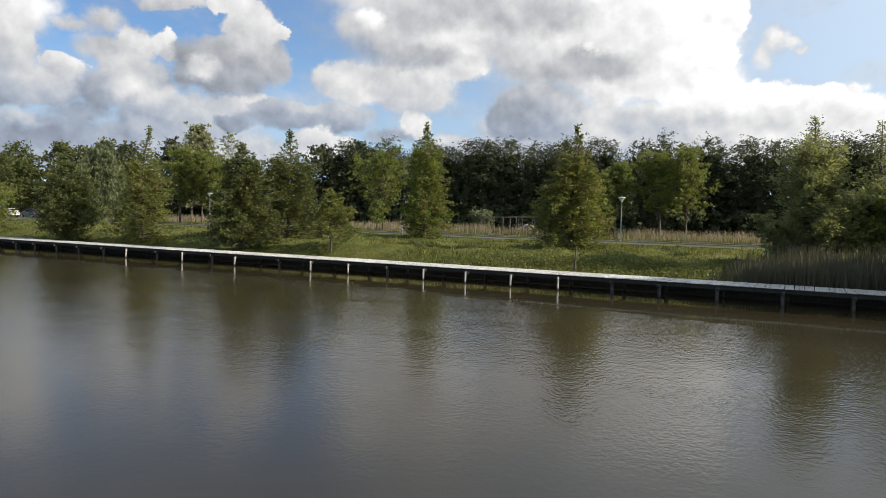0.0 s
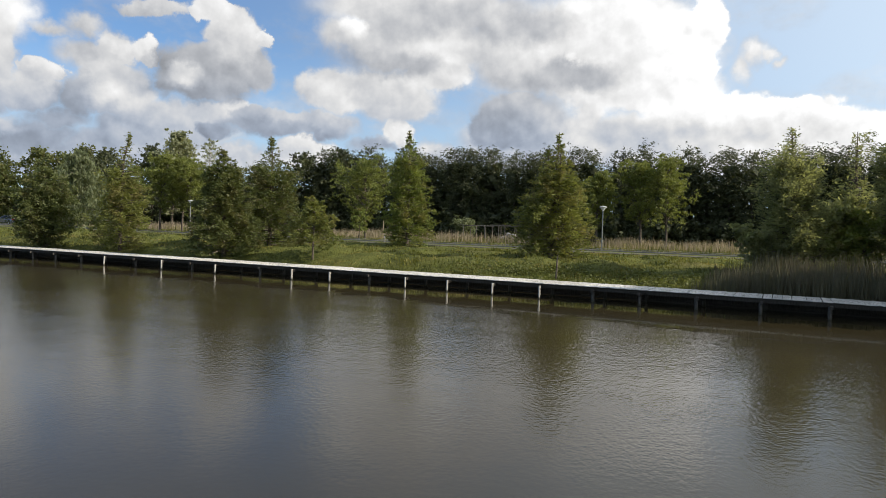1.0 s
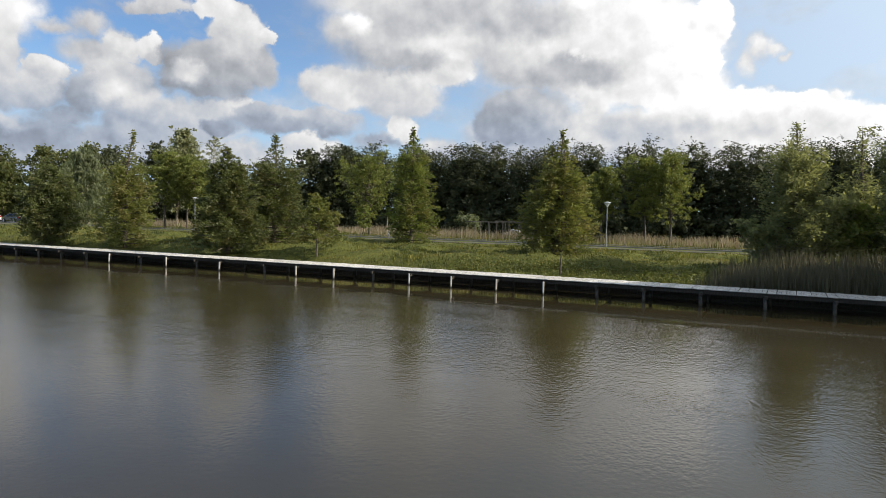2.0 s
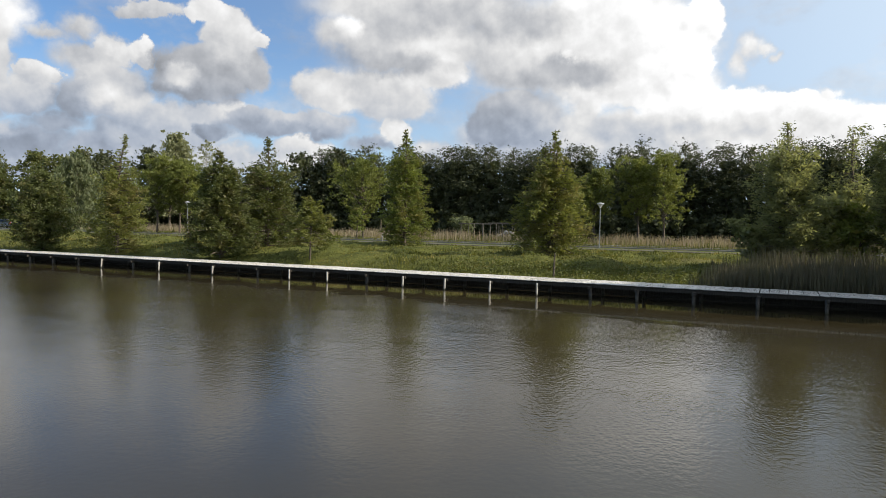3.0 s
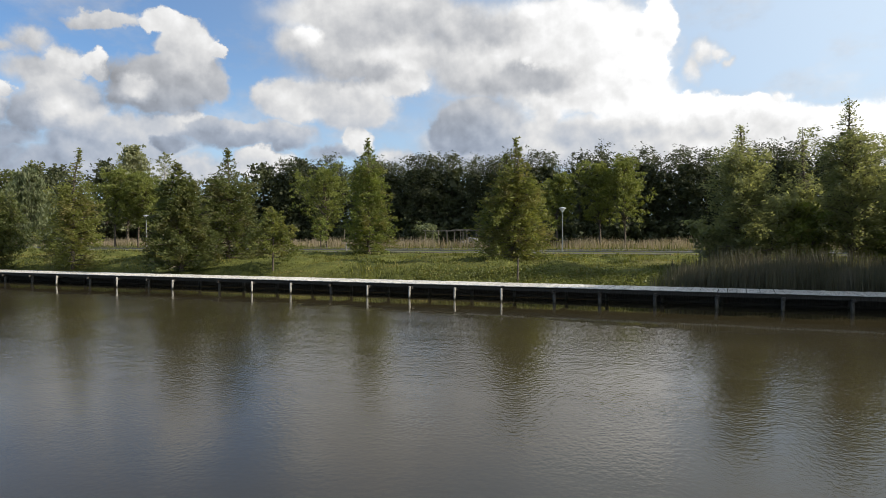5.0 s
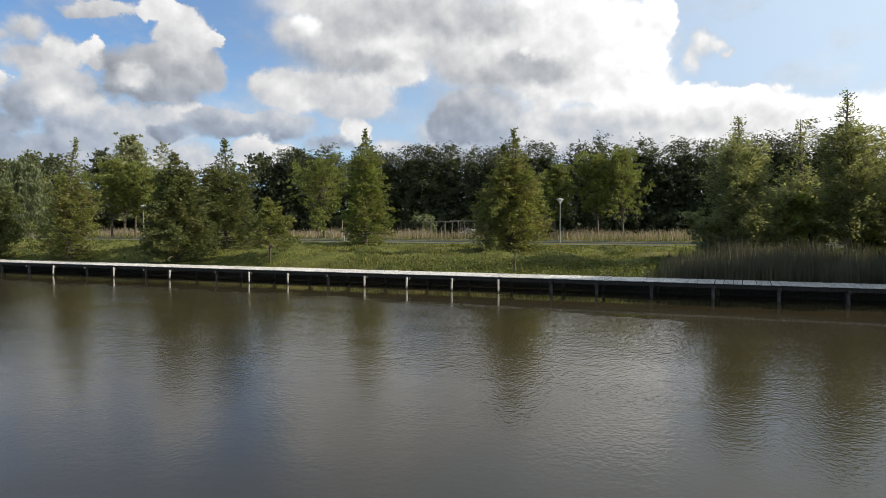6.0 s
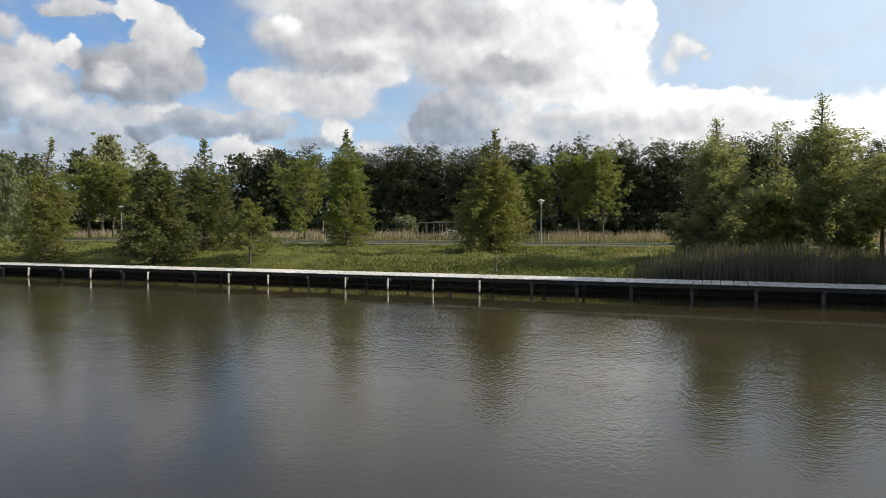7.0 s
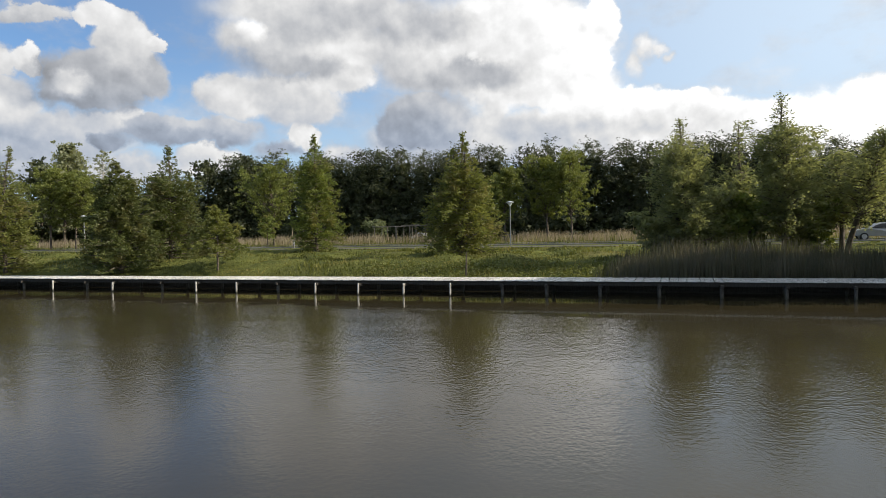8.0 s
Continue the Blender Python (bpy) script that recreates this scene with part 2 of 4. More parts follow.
LEAF_FRESH = leaf_material("fresh_needles", (0.085, 0.112, 0.028), (0.19, 0.225, 0.055), (0.18, 0.16, 0.06))
LEAF_BRONZE = leaf_material("bronze_needles", (0.098, 0.115, 0.034), (0.21, 0.228, 0.064), (0.18, 0.155, 0.065))
LEAF_DEEP = leaf_material("deep_green_needles", (0.06, 0.076, 0.028), (0.13, 0.15, 0.05), (0.13, 0.12, 0.05))
LEAF_LIME = leaf_material("lime_leaves", (0.098, 0.12, 0.032), (0.22, 0.245, 0.07))
LEAF_WOOD = leaf_material("woodland_leaves", (0.034, 0.043, 0.025), (0.085, 0.096, 0.044), None, 0.35)
LEAF_SILVER = leaf_material("silver_willow_leaves", (0.10, 0.125, 0.07), (0.19, 0.215, 0.12))
# green leaves made paler: lens haze on the right is put into their colour
LEAF_HAZED = leaf_material("haze_paled_leaves", (0.15, 0.168, 0.09), (0.24, 0.258, 0.13), None, 0.66)
LEAF_GREY = leaf_material("grey_green_leaves", (0.17, 0.19, 0.115), (0.29, 0.30, 0.19), None, 0.5)
REED = leaf_material("reed_blades", (0.058, 0.058, 0.037), (0.108, 0.104, 0.068), (0.13, 0.114, 0.083), 0.3)
STRAW = leaf_material("dry_grass_blades", (0.15, 0.135, 0.085), (0.34, 0.285, 0.215), (0.28, 0.205, 0.185), 0.35)


def grass_build(n):
    g = n.add("ShaderNodeNewGeometry")
    p = g.outputs["Position"]
    one = g.outputs["Random Per Island"]
    broad = n.noise(n.vec("MULTIPLY", p, (0.9, 0.45, 0)), 0.42, 5.0, 0.65)
    patch = n.noise(n.vec("MULTIPLY", p, (1, 0.5, 0)), 1.3, 3.0)
    col = n.mix(one, (0.07, 0.08, 0.02), (0.168, 0.168, 0.048))
    col = n.mix(n.math("MULTIPLY", n.step(broad, 0.5, 0.62), 0.8), col, (0.24, 0.205, 0.08))
    # darker drifts put the meadow's patches of shade into the blade colour
    col = n.mix(n.math("MULTIPLY", n.step(broad, 0.50, 0.38), 0.9), col, (0.03, 0.042, 0.014))
    col = n.mix(n.math("MULTIPLY", n.step(patch, 0.5, 0.7), 0.4), col, (0.13, 0.145, 0.034))
    d = n.add("ShaderNodeBsdfPrincipled", {"Base Color": col, "Roughness": 0.6, "Specular IOR Level": 0.15}).outputs[0]
    t = n.add("ShaderNodeBsdfTranslucent", {"Color": n.mix(1.0, col, (1.3, 1.3, 0.6), "MULTIPLY")}).outputs[0]
    return n.add("ShaderNodeMixShader", {0: 0.35, 1: d, 2: t}).outputs[0]


BLADE = material("grass_blades", grass_build)
HERB = leaf_material("bank_herb_leaves", (0.075, 0.09, 0.025), (0.17, 0.182, 0.052), None, 0.4)


def bark_build(n):
    p = n.vec("MULTIPLY", spot(n), (1, 1, 0.25))
    v = n.noise(p, 22.0, 5.0)
    return principled(n, n.ramp(v, [(0.3, (0.035, 0.028, 0.02)), (0.7, (0.13, 0.105, 0.08))]), 0.9, v, 0.02)


def pale_bark_build(n):
    v = n.noise(n.vec("MULTIPLY", spot(n), (1, 1, 2.0)), 9.0, 5.0)
    return principled(n, n.ramp(v, [(0.35, (0.12, 0.11, 0.1)), (0.65, (0.5, 0.48, 0.44))]), 0.85, v, 0.01)


BARK = material("bark", bark_build)
PALE_BARK = material("pale_bark", pale_bark_build)


def ground_build(n):
    p = spot(n)
    broad = n.noise(p, 0.16, 4.0)
    patch = n.noise(n.vec("MULTIPLY", p, (1.1, 0.5, 1)), 0.6, 6.0, 0.65)
    fine = n.noise(p, 14.0, 6.0, 0.7)
    green = n.mix(n.step(patch, 0.32, 0.68), (0.07, 0.085, 0.02), (0.155, 0.165, 0.042))
    green = n.mix(n.math("MULTIPLY", n.step(broad, 0.5, 0.72), 0.6), green, (0.2, 0.17, 0.07))
    green = n.mix(n.step(fine, 0.35, 0.75), n.mix(0.5, green, (0.02, 0.025, 0.008)), green)
    low = n.step(n.add("ShaderNodeSeparateXYZ", {0: p}).outputs[2], 0.15, 0.45)
    col = n.mix(low, (0.03, 0.026, 0.018), green)
    h = n.math("ADD", n.math("MULTIPLY", fine, 0.5), n.noise(p, 2.6, 4.0))
    return principled(n, col, 0.95, h, 0.22, Specular_IOR_Level=0.1)


GROUND = material("meadow_ground", ground_build)


def water_build(n):
    p = spot(n)
    # short crests set up by a breeze along the boardwalk
    turned = n.add("ShaderNodeVectorRotate", {"Vector": p, "Angle": radians(-20)}, rotation_type="Z_AXIS").outputs[0]
    fine = n.noise(n.vec("MULTIPLY", turned, (14.0, 10.0, 1.0)), 1.0, 1.0, 0.5)
    chop = n.noise(n.vec("MULTIPLY", turned, (5.5, 4.4, 1.0)), 1.0, 1.0, 0.5)
    murk = n.mix(n.step(n.noise(p, 0.2, 3.0), 0.35, 0.65), (0.029, 0.0238, 0.0118), (0.039, 0.032, 0.0165))
    gust = n.math("ADD", n.noise(n.vec("MULTIPLY", p, (0.5, 1.0, 1.0)), 0.4, 3.0), n.math("MULTIPLY", n.noise(p, 1.6, 4.0), 0.3))
    ruffled = n.step(gust, 0.45, 0.8)
    # sheltered water lies smooth before the boardwalk, the breeze ruffles it further out, and it calms again under the near bank
    split = n.add("ShaderNodeSeparateXYZ", {0: p})
    along, across = split.outputs[0], split.outputs[1]
    edge = n.math("ADD", across, n.math("MULTIPLY_ADD", n.noise(n.vec("MULTIPLY", p, (1.0, 0.6, 1.0)), 0.7, 4.0, 0.6), 4.0, -2.0))
    edge = n.math("ADD", edge, n.step(along, -20.0, 0.0, -1.2, 1.0))
    breeze = n.step(edge, 23.5, 22.8)
    wind = n.math("ADD", n.math("MULTIPLY", breeze, n.step(across, 8.0, 18.0, 0.10, 0.045)), 0.05)
    open_water = n.math("MULTIPLY", n.step(across, 6.0, 13.0, 0.2, 1.0), n.step(ruffled, 0.0, 1.0, 0.55, 1.0))
    height = n.math("ADD", n.math("MULTIPLY", chop, 0.005), n.math("MULTIPLY", fine, 0.0085))
    lively = n.math("MULTIPLY", height, n.math("MULTIPLY", open_water, n.math("MULTIPLY_ADD", breeze, 0.94, 0.06)))
    return principled(n, murk, wind, lively, 1.0, IOR=1.333)


WATER = material("pond_water", water_build)


def deck_build(n):
    info = n.add("ShaderNodeObjectInfo").outputs["Random"]
    isle = n.add("ShaderNodeNewGeometry").outputs["Random Per Island"]
    p = n.vec("MULTIPLY", spot(n), (12.0, 0.7, 4.0))
    grain = n.noise(p, 3.0, 5.0, 0.65)
    stain = n.noise(spot(n), 0.9, 4.0)
    v = n.math("FRACT", n.math("ADD", info, isle))
    tone = n.mix(v, (0.52, 0.505, 0.48), (0.68, 0.66, 0.63))
    tone = n.mix(n.step(grain, 0.35, 0.7), n.mix(0.35, tone, (0.1, 0.09, 0.08)), tone)
    tone = n.mix(n.math("MULTIPLY", n.step(stain, 0.5, 0.75), 0.25), tone, (0.2, 0.195, 0.17))
    return principled(n, tone, n.step(grain, 0.2, 0.8, 0.2, 0.4), grain, 0.002, Specular_IOR_Level=0.5)


DECK = material("weathered_deck_wood", deck_build)


def dark_wood_build(n):
    g = n.noise(n.vec("MULTIPLY", spot(n), (6, 6, 1.0)), 5.0, 5.0)
    return principled(n, n.ramp(g, [(0.3, (0.015, 0.013, 0.010)), (0.75, (0.055, 0.048, 0.039))]), 0.75, g, 0.01)


def post_build(lo, hi):
    def build(n):
        p = spot(n)
        g = n.noise(n.vec("MULTIPLY", p, (9, 9, 1.5)), 4.0, 5.0)
        col = n.ramp(g, [(0.3, lo), (0.7, hi)])
        wet = n.step(n.math("ADD", n.add("ShaderNodeSeparateXYZ", {0: p}).outputs[2], n.math("MULTIPLY", g, 0.12)), 0.08, 0.2)
        return principled(n, n.mix(wet, (0.03, 0.03, 0.018), col), 0.7, g, 0.012)
    return build


DARK_WOOD = material("dark_wet_wood", dark_wood_build)
# one post wood in two tones: shade in the dark one, sunlight in the pale
SHADED_POST = material("shaded_post_wood", post_build((0.03, 0.027, 0.023), (0.10, 0.092, 0.08)))
SUNLIT_POST = material("sunlit_post_wood", post_build((0.22, 0.21, 0.19), (0.5, 0.48, 0.44)))


def plain(name, lo, hi, scale=6.0, rough=0.8, bump=0.01, **more):
    def build(n):
        v = n.noise(spot(n), scale, 6.0, 0.6)
        w = n.noise(spot(n), scale * 0.12, 3.0)
        f = n.math("ADD", n.math("MULTIPLY", v, 0.6), n.math("MULTIPLY", w, 0.4))
        return principled(n, n.ramp(f, [(0.32, lo), (0.68, hi)]), rough, v, bump, **more)
    return material(name, build)


ASPHALT = plain("pale_worn_asphalt", (0.085, 0.08, 0.07), (0.145, 0.138, 0.122), 9.0, 1.0, 0.01, Specular_IOR_Level=0.0)
TARMAC = plain("dark_asphalt", (0.03, 0.03, 0.03), (0.055, 0.055, 0.053), 9.0, 1.0, 0.01, Specular_IOR_Level=0.03)
KERB = plain("kerb_concrete", (0.13, 0.125, 0.115), (0.26, 0.25, 0.235), 12.0, 0.9)
STEEL = plain("galvanised_steel", (0.18, 0.19, 0.19), (0.28, 0.29, 0.285), 20.0, 0.45, 0.001, Metallic=0.5)
LAMP_WHITE = plain("lamp_bowl_plastic", (0.6, 0.6, 0.58), (0.75, 0.75, 0.72), 20.0, 0.35, 0.001)
LAMP_GREY = plain("lamp_cap_paint", (0.3, 0.31, 0.31), (0.42, 0.43, 0.43), 20.0, 0.5, 0.001)
RAIL_WOOD = plain("grey_rail_wood", (0.06, 0.053, 0.045), (0.16, 0.145, 0.125), 14.0, 0.85)
STONE = plain("pale_rubble", (0.16, 0.16, 0.152), (0.30, 0.295, 0.28), 5.0, 0.9, 0.03)
PAINT_GREY = plain("grey_car_paint", (0.17, 0.16, 0.16), (0.22, 0.21, 0.21), 3.0, 0.3, 0.0, Metallic=0.4)
PAINT_WHITE = plain("white_car_paint", (0.5, 0.5, 0.48), (0.6, 0.6, 0.58), 3.0, 0.3, 0.0)
PAINT_DARK = plain("dark_car_paint", (0.03, 0.032, 0.04), (0.05, 0.052, 0.06), 3.0, 0.25, 0.0)
PAINT_SILVER = plain("silver_car_paint", (0.28, 0.29, 0.31), (0.36, 0.37, 0.39), 3.0, 0.3, 0.0, Metallic=0.5)
CAR_GLASS = plain("car_glass", (0.02, 0.025, 0.03), (0.03, 0.035, 0.04), 2.0, 0.06, 0.0)
RUBBER = plain("tyre_rubber", (0.015, 0.015, 0.015), (0.03, 0.03, 0.03), 20.0, 0.9)
RIM = plain("wheel_alloy", (0.4, 0.4, 0.41), (0.5, 0.5, 0.5), 20.0, 0.4, 0.001, Metallic=0.8)
LENS = plain("headlamp_lens", (0.7, 0.7, 0.7), (0.8, 0.8, 0.8), 20.0, 0.1, 0.0)
RED_LENS = plain("tail_lamp_lens", (0.3, 0.02, 0.02), (0.4, 0.03, 0.02), 20.0, 0.15, 0.0)
FADED_WOOD = plain("pale_stake_wood", (0.2, 0.16, 0.11), (0.36, 0.3, 0.22), 14.0, 0.85)

# ---- mesh helpers ----


def quick_mesh(name, verts, faces, mat, smooth=False):
    """A mesh of many like-sided faces from arrays."""
    verts, faces = np.asarray(verts, np.float32), np.asarray(faces, np.int32)
    me = bpy.data.meshes.new(name)
    k = faces.shape[1]
    me.vertices.add(len(verts))
    me.vertices.foreach_set("co", verts.ravel())
    me.loops.add(faces.size)
    me.loops.foreach_set("vertex_index", faces.ravel())
    me.polygons.add(len(faces))
    me.polygons.foreach_set("loop_start", np.arange(0, faces.size, k, dtype=np.int32))
    me.polygons.foreach_set("loop_total", np.full(len(faces), k, np.int32))
    if smooth:
        me.polygons.foreach_set("use_smooth", np.ones(len(faces), bool))
    me.update(calc_edges=True)
    me.materials.append(mat)
    return me


def bm_mesh(name, bm, mat):
    me = bpy.data.meshes.new(name)
    bmesh.ops.recalc_face_normals(bm, faces=bm.faces)
    bm.to_mesh(me)
    bm.free()
    me.materials.append(mat)
    return me


def part(name, data, parent, label="", at=None):
    ob = new(name, data)
    ob.parent = parent
    if at is not None:
        ob.matrix_basis = at
    return tagged(ob, label)


def box(bm, x0, x1, y0, y1, z0, z1, bevel=0.0):
    r = bmesh.ops.create_cube(bm, size=1.0)
    for v in r["verts"]:
        v.co = Vector(((x0 + x1) / 2 + v.co.x * (x1 - x0), (y0 + y1) / 2 + v.co.y * (y1 - y0), (z0 + z1) / 2 + v.co.z * (z1 - z0)))
    if bevel:
        bmesh.ops.bevel(bm, geom=list({e for v in r["verts"] for e in v.link_edges}), offset=bevel, segments=1, affect="EDGES")


def lathe(bm, rings, sides=12, centre=(0, 0)):
    """A turned shape: rings of (radius, height)."""
    loops = []
    for r, z in rings:
        loops.append([bm.verts.new((centre[0] + r * math.cos(2 * math.pi * i / sides), centre[1] + r * math.sin(2 * math.pi * i / sides), z)) for i in range(sides)])
    for a, b in zip(loops, loops[1:]):
        for i in range(sides):
            bm.faces.new((a[i], a[(i + 1) % sides], b[(i + 1) % sides], b[i]))
    bm.faces.new(loops[0][::-1])
    bm.faces.new(loops[-1])


def tubes(paths, sides=6):
    """Tapered tubes as arrays. Each path: points (k,3) and radii (k)."""
    vs, fs, base = [], [], 0
    ang = np.arange(sides) * 2 * np.pi / sides
    for pts, rad in paths:
        pts = np.asarray(pts, float)
        d = np.gradient(pts, axis=0)
        d /= np.linalg.norm(d, axis=1, keepdims=True) + 1e-9
        ref = np.where(np.abs(d[:, 2:3]) > 0.9, [[1.0, 0, 0]], [[0, 0, 1.0]])
        a = np.cross(d, ref)
        a /= np.linalg.norm(a, axis=1, keepdims=True) + 1e-9
        b = np.cross(d, a)
        ring = pts[:, None] + np.asarray(rad)[:, None, None] * (np.cos(ang)[None, :, None] * a[:, None] + np.sin(ang)[None, :, None] * b[:, None])
        vs.append(ring.reshape(-1, 3))
        k = len(pts)
        i, j = np.meshgrid(np.arange(k - 1), np.arange(sides), indexing="ij")
        q = np.stack([i * sides + j, i * sides + (j + 1) % sides, (i + 1) * sides + (j + 1) % sides, (i + 1) * sides + j], -1).reshape(-1, 4)
        fs.append(q + base)
        base += k * sides
    return np.concatenate(vs), np.concatenate(fs)


def leaves(rng, centres, length, width, droop=0.3, along=None):
    """One small pointed leaf (or spray) at each centre, turned at random or rather along the given ways."""
    n = len(centres)
    a = rng.normal(size=(n, 3))
    if along is not None:
        a = a * 0.62 + along
    a[:, 2] = a[:, 2] * 0.6 - droop
    a /= np.linalg.norm(a, axis=1, keepdims=True)
    b = np.cross(a, rng.normal(size=(n, 3)))
    b /= np.linalg.norm(b, axis=1, keepdims=True) + 1e-9
    s = rng.uniform(0.6, 1.4, (n, 1))
    a, b = a * s * length, b * s * width * 0.5
    v = np.stack([centres - a * 0.5, centres + b - a * 0.05, centres + a * 0.5, centres - b - a * 0.05], 1).reshape(-1, 3)
    return v, np.arange(n * 4).reshape(-1, 4)


# ---- trees ----


def tree_arrays(rng, height, profile, foot=0.12, limbs=60, rise=0.35, count=7000, leaf=(0.26, 0.13), spread=0.35,
                stems=1, trunk=0.13, inner=0.2, sag=0.15, lean=(0.0, 0.0), ragged=0.25, droop=0.3, open_top=1.0, open_from=0.74, tuft=4.0, flat=0.7, bare=False, comb=0.0):
    """Trunk and limb tubes and leaf places. profile(f): crown radius at f from the crown's foot (0) to its tip (1)."""
    paths, cs, ways = [], [], []
    per = max(3, int(count / (limbs * stems)))
    big = max(profile(i / 20) for i in range(20))
    for s in range(stems):
        off = rng.normal(size=2) * (0.28 if stems > 1 else 0.0)
        top = height * (1.0 if s == 0 else rng.uniform(0.72, 0.95))
        k = 9
        f = np.linspace(0, 1, k)
        wob = np.cumsum(rng.normal(size=(k, 2)) * 0.012 * height, axis=0) * f[:, None]
        line = np.stack([off[0] * (0.3 + 2.0 * f) + wob[:, 0] + lean[0] * f ** 2, off[1] * (0.3 + 2.0 * f) + wob[:, 1] + lean[1] * f ** 2, top * f], 1)
        line[0, 2] = -0.15
        paths.append((line, trunk * (1 - f) ** 0.8 + 0.012))
        for i in range(limbs):
            g = ((i + rng.uniform(0, 1)) / limbs) ** 0.92
            z = foot + (1 - foot) * g * 0.985
            root = np.array([np.interp(z, f, line[:, c]) for c in range(3)])
            turn = i * 2.39996 + rng.uniform(-0.5, 0.5)
            reach = profile(g) * rng.uniform(1 - ragged, 1 + ragged)
            up = rise * reach * rng.uniform(0.6, 1.3)
            way = np.array([math.cos(turn), math.sin(turn), 0.0])
            m = np.linspace(0, 1, 5)[:, None]
            limb = root + way * reach * m + np.array([0, 0, 1.0]) * (up * m - sag * reach * m ** 2.5)
            limb[1:] += rng.normal(size=(4, 3)) * 0.04 * reach
            if reach > 0.12 and not bare:
                paths.append((limb, np.linspace(0.32 * trunk * (1 - 0.7 * g) + 0.008, 0.005, 5)))
            here = max(2, int(per * (0.35 + 0.65 * reach / big) * 1.45 * (open_top if g > open_from else 1.0)))
            tufts = max(5, int(reach * tuft))
            q = (rng.uniform(inner, 1.05, tufts) ** 0.75)[rng.integers(0, tufts, here)]
            p = np.stack([np.interp(q, m[:, 0], limb[:, c]) for c in range(3)], 1)
            sc = spread * (0.35 + 0.65 * min(1.0, reach / 1.2))
            hub = rng.normal(size=(tufts, 3)) * sc * 0.9
            which = np.unique(q, return_inverse=True)[1]
            p += hub[which % tufts] + rng.normal(size=(here, 3)) * sc * 0.45 * np.array([1, 1, flat])
            cs.append(p)
            ways.append(np.repeat([way * comb + np.array([0, 0, 0.35 * comb])], here, 0))
    cs = np.concatenate(cs)
    cs[:, 2] = np.maximum(cs[:, 2], 0.12)
    tv, tf = tubes(paths, 6)
    lv, lf = leaves(rng, cs, leaf[0], leaf[1], droop, np.concatenate(ways))
    return tv, tf, lv, lf


def tree(name, x, y, seed, mat, label, bark=None, turn=0.0, category="tree", group="", **spec):
    rng = np.random.default_rng(seed)
    tv, tf, lv, lf = tree_arrays(rng, **spec)
    ob = new(name)
    ob.matrix_basis = pose(x, y, ground(x, y), 0, 0, turn)
    part("trunk", quick_mesh("trunk", tv, tf, bark or BARK, True), ob)
    part("crown", quick_mesh("crown", lv, lf, mat), ob)
    return tagged(ob, label, category, group)


def ground(x, y):
    """Height of the land."""
    def ease(a, b, v):
        s = min(1.0, max(0.0, (v - a) / (b - a)))
        return s * s * (3 - 2 * s)
    far = -0.9 + 1.25 * ease(30.2, 31.2, y) + 0.82 * ease(31.0, 35.5, y) + 0.08 * ease(40, 56, y)
    near = -0.9 + 2.1 * (1 - ease(0.6, 2.6, y))
    z = far if y > 15 else near
    if 33 < y < 54:
        z += (0.28 * noise.noise((x * 0.13, y * 0.16, 3.1)) + 0.42 * noise.noise((x * 0.42, y * 0.36, 8.3)) + 0.16 * noise.noise((x * 1.4, y * 1.3, 2.3))) * min(1, (y - 33) / 3, (54 - y) / 3)
    return z


# ---- land and water ----
def build_land():
    ys = [-2500, -600, -100, -20, 0.4, 0.9, 1.4, 1.9, 2.6, 4, 10, 20, 29] + list(np.arange(30.1, 36.0, 0.35)) + list(np.arange(36.2, 54.5, 0.3))
    ys += [55, 58, 66, 75, 85, 100, 130, 200, 400, 900, 2500]
    xs = [-2500, -1200, -600, -300, -200] + list(np.arange(-150, -76, 1.5)) + list(np.arange(-75, 14, 0.4)) + list(np.arange(15, 60, 1.5)) + [70, 100, 150, 300, 600, 1200, 2500]
    v = [(x, y, ground(x, y)) for y in ys for x in xs]
    w = len(xs)
    f = [(j * w + i, j * w + i + 1, (j + 1) * w + i + 1, (j + 1) * w + i) for j in range(len(ys) - 1) for i in range(w - 1)]
    tagged(new("ground", quick_mesh("ground", v, f, GROUND, True)), "grassy meadow land sloping down to the pond", "ground", kind="structure")
    tagged(new("water", water_mesh()), "murky rippled pond water mirroring clouds and trees", "water", kind="structure")


def smooth_noise(rng, x, y, size, octaves=3):
    """Soft random field from a few crossed waves, about -1 to 1."""
    out = np.zeros_like(x)
    for o in range(octaves):
        for _ in range(5):
            a, k = rng.uniform(0, 2 * np.pi), 2 * np.pi / (size / 1.9 ** o) * rng.uniform(0.7, 1.4)
            out += np.sin(k * (x * np.cos(a) + y * np.sin(a)) + rng.uniform(0, 6.28)) * 0.5 ** o * 0.36
    return out


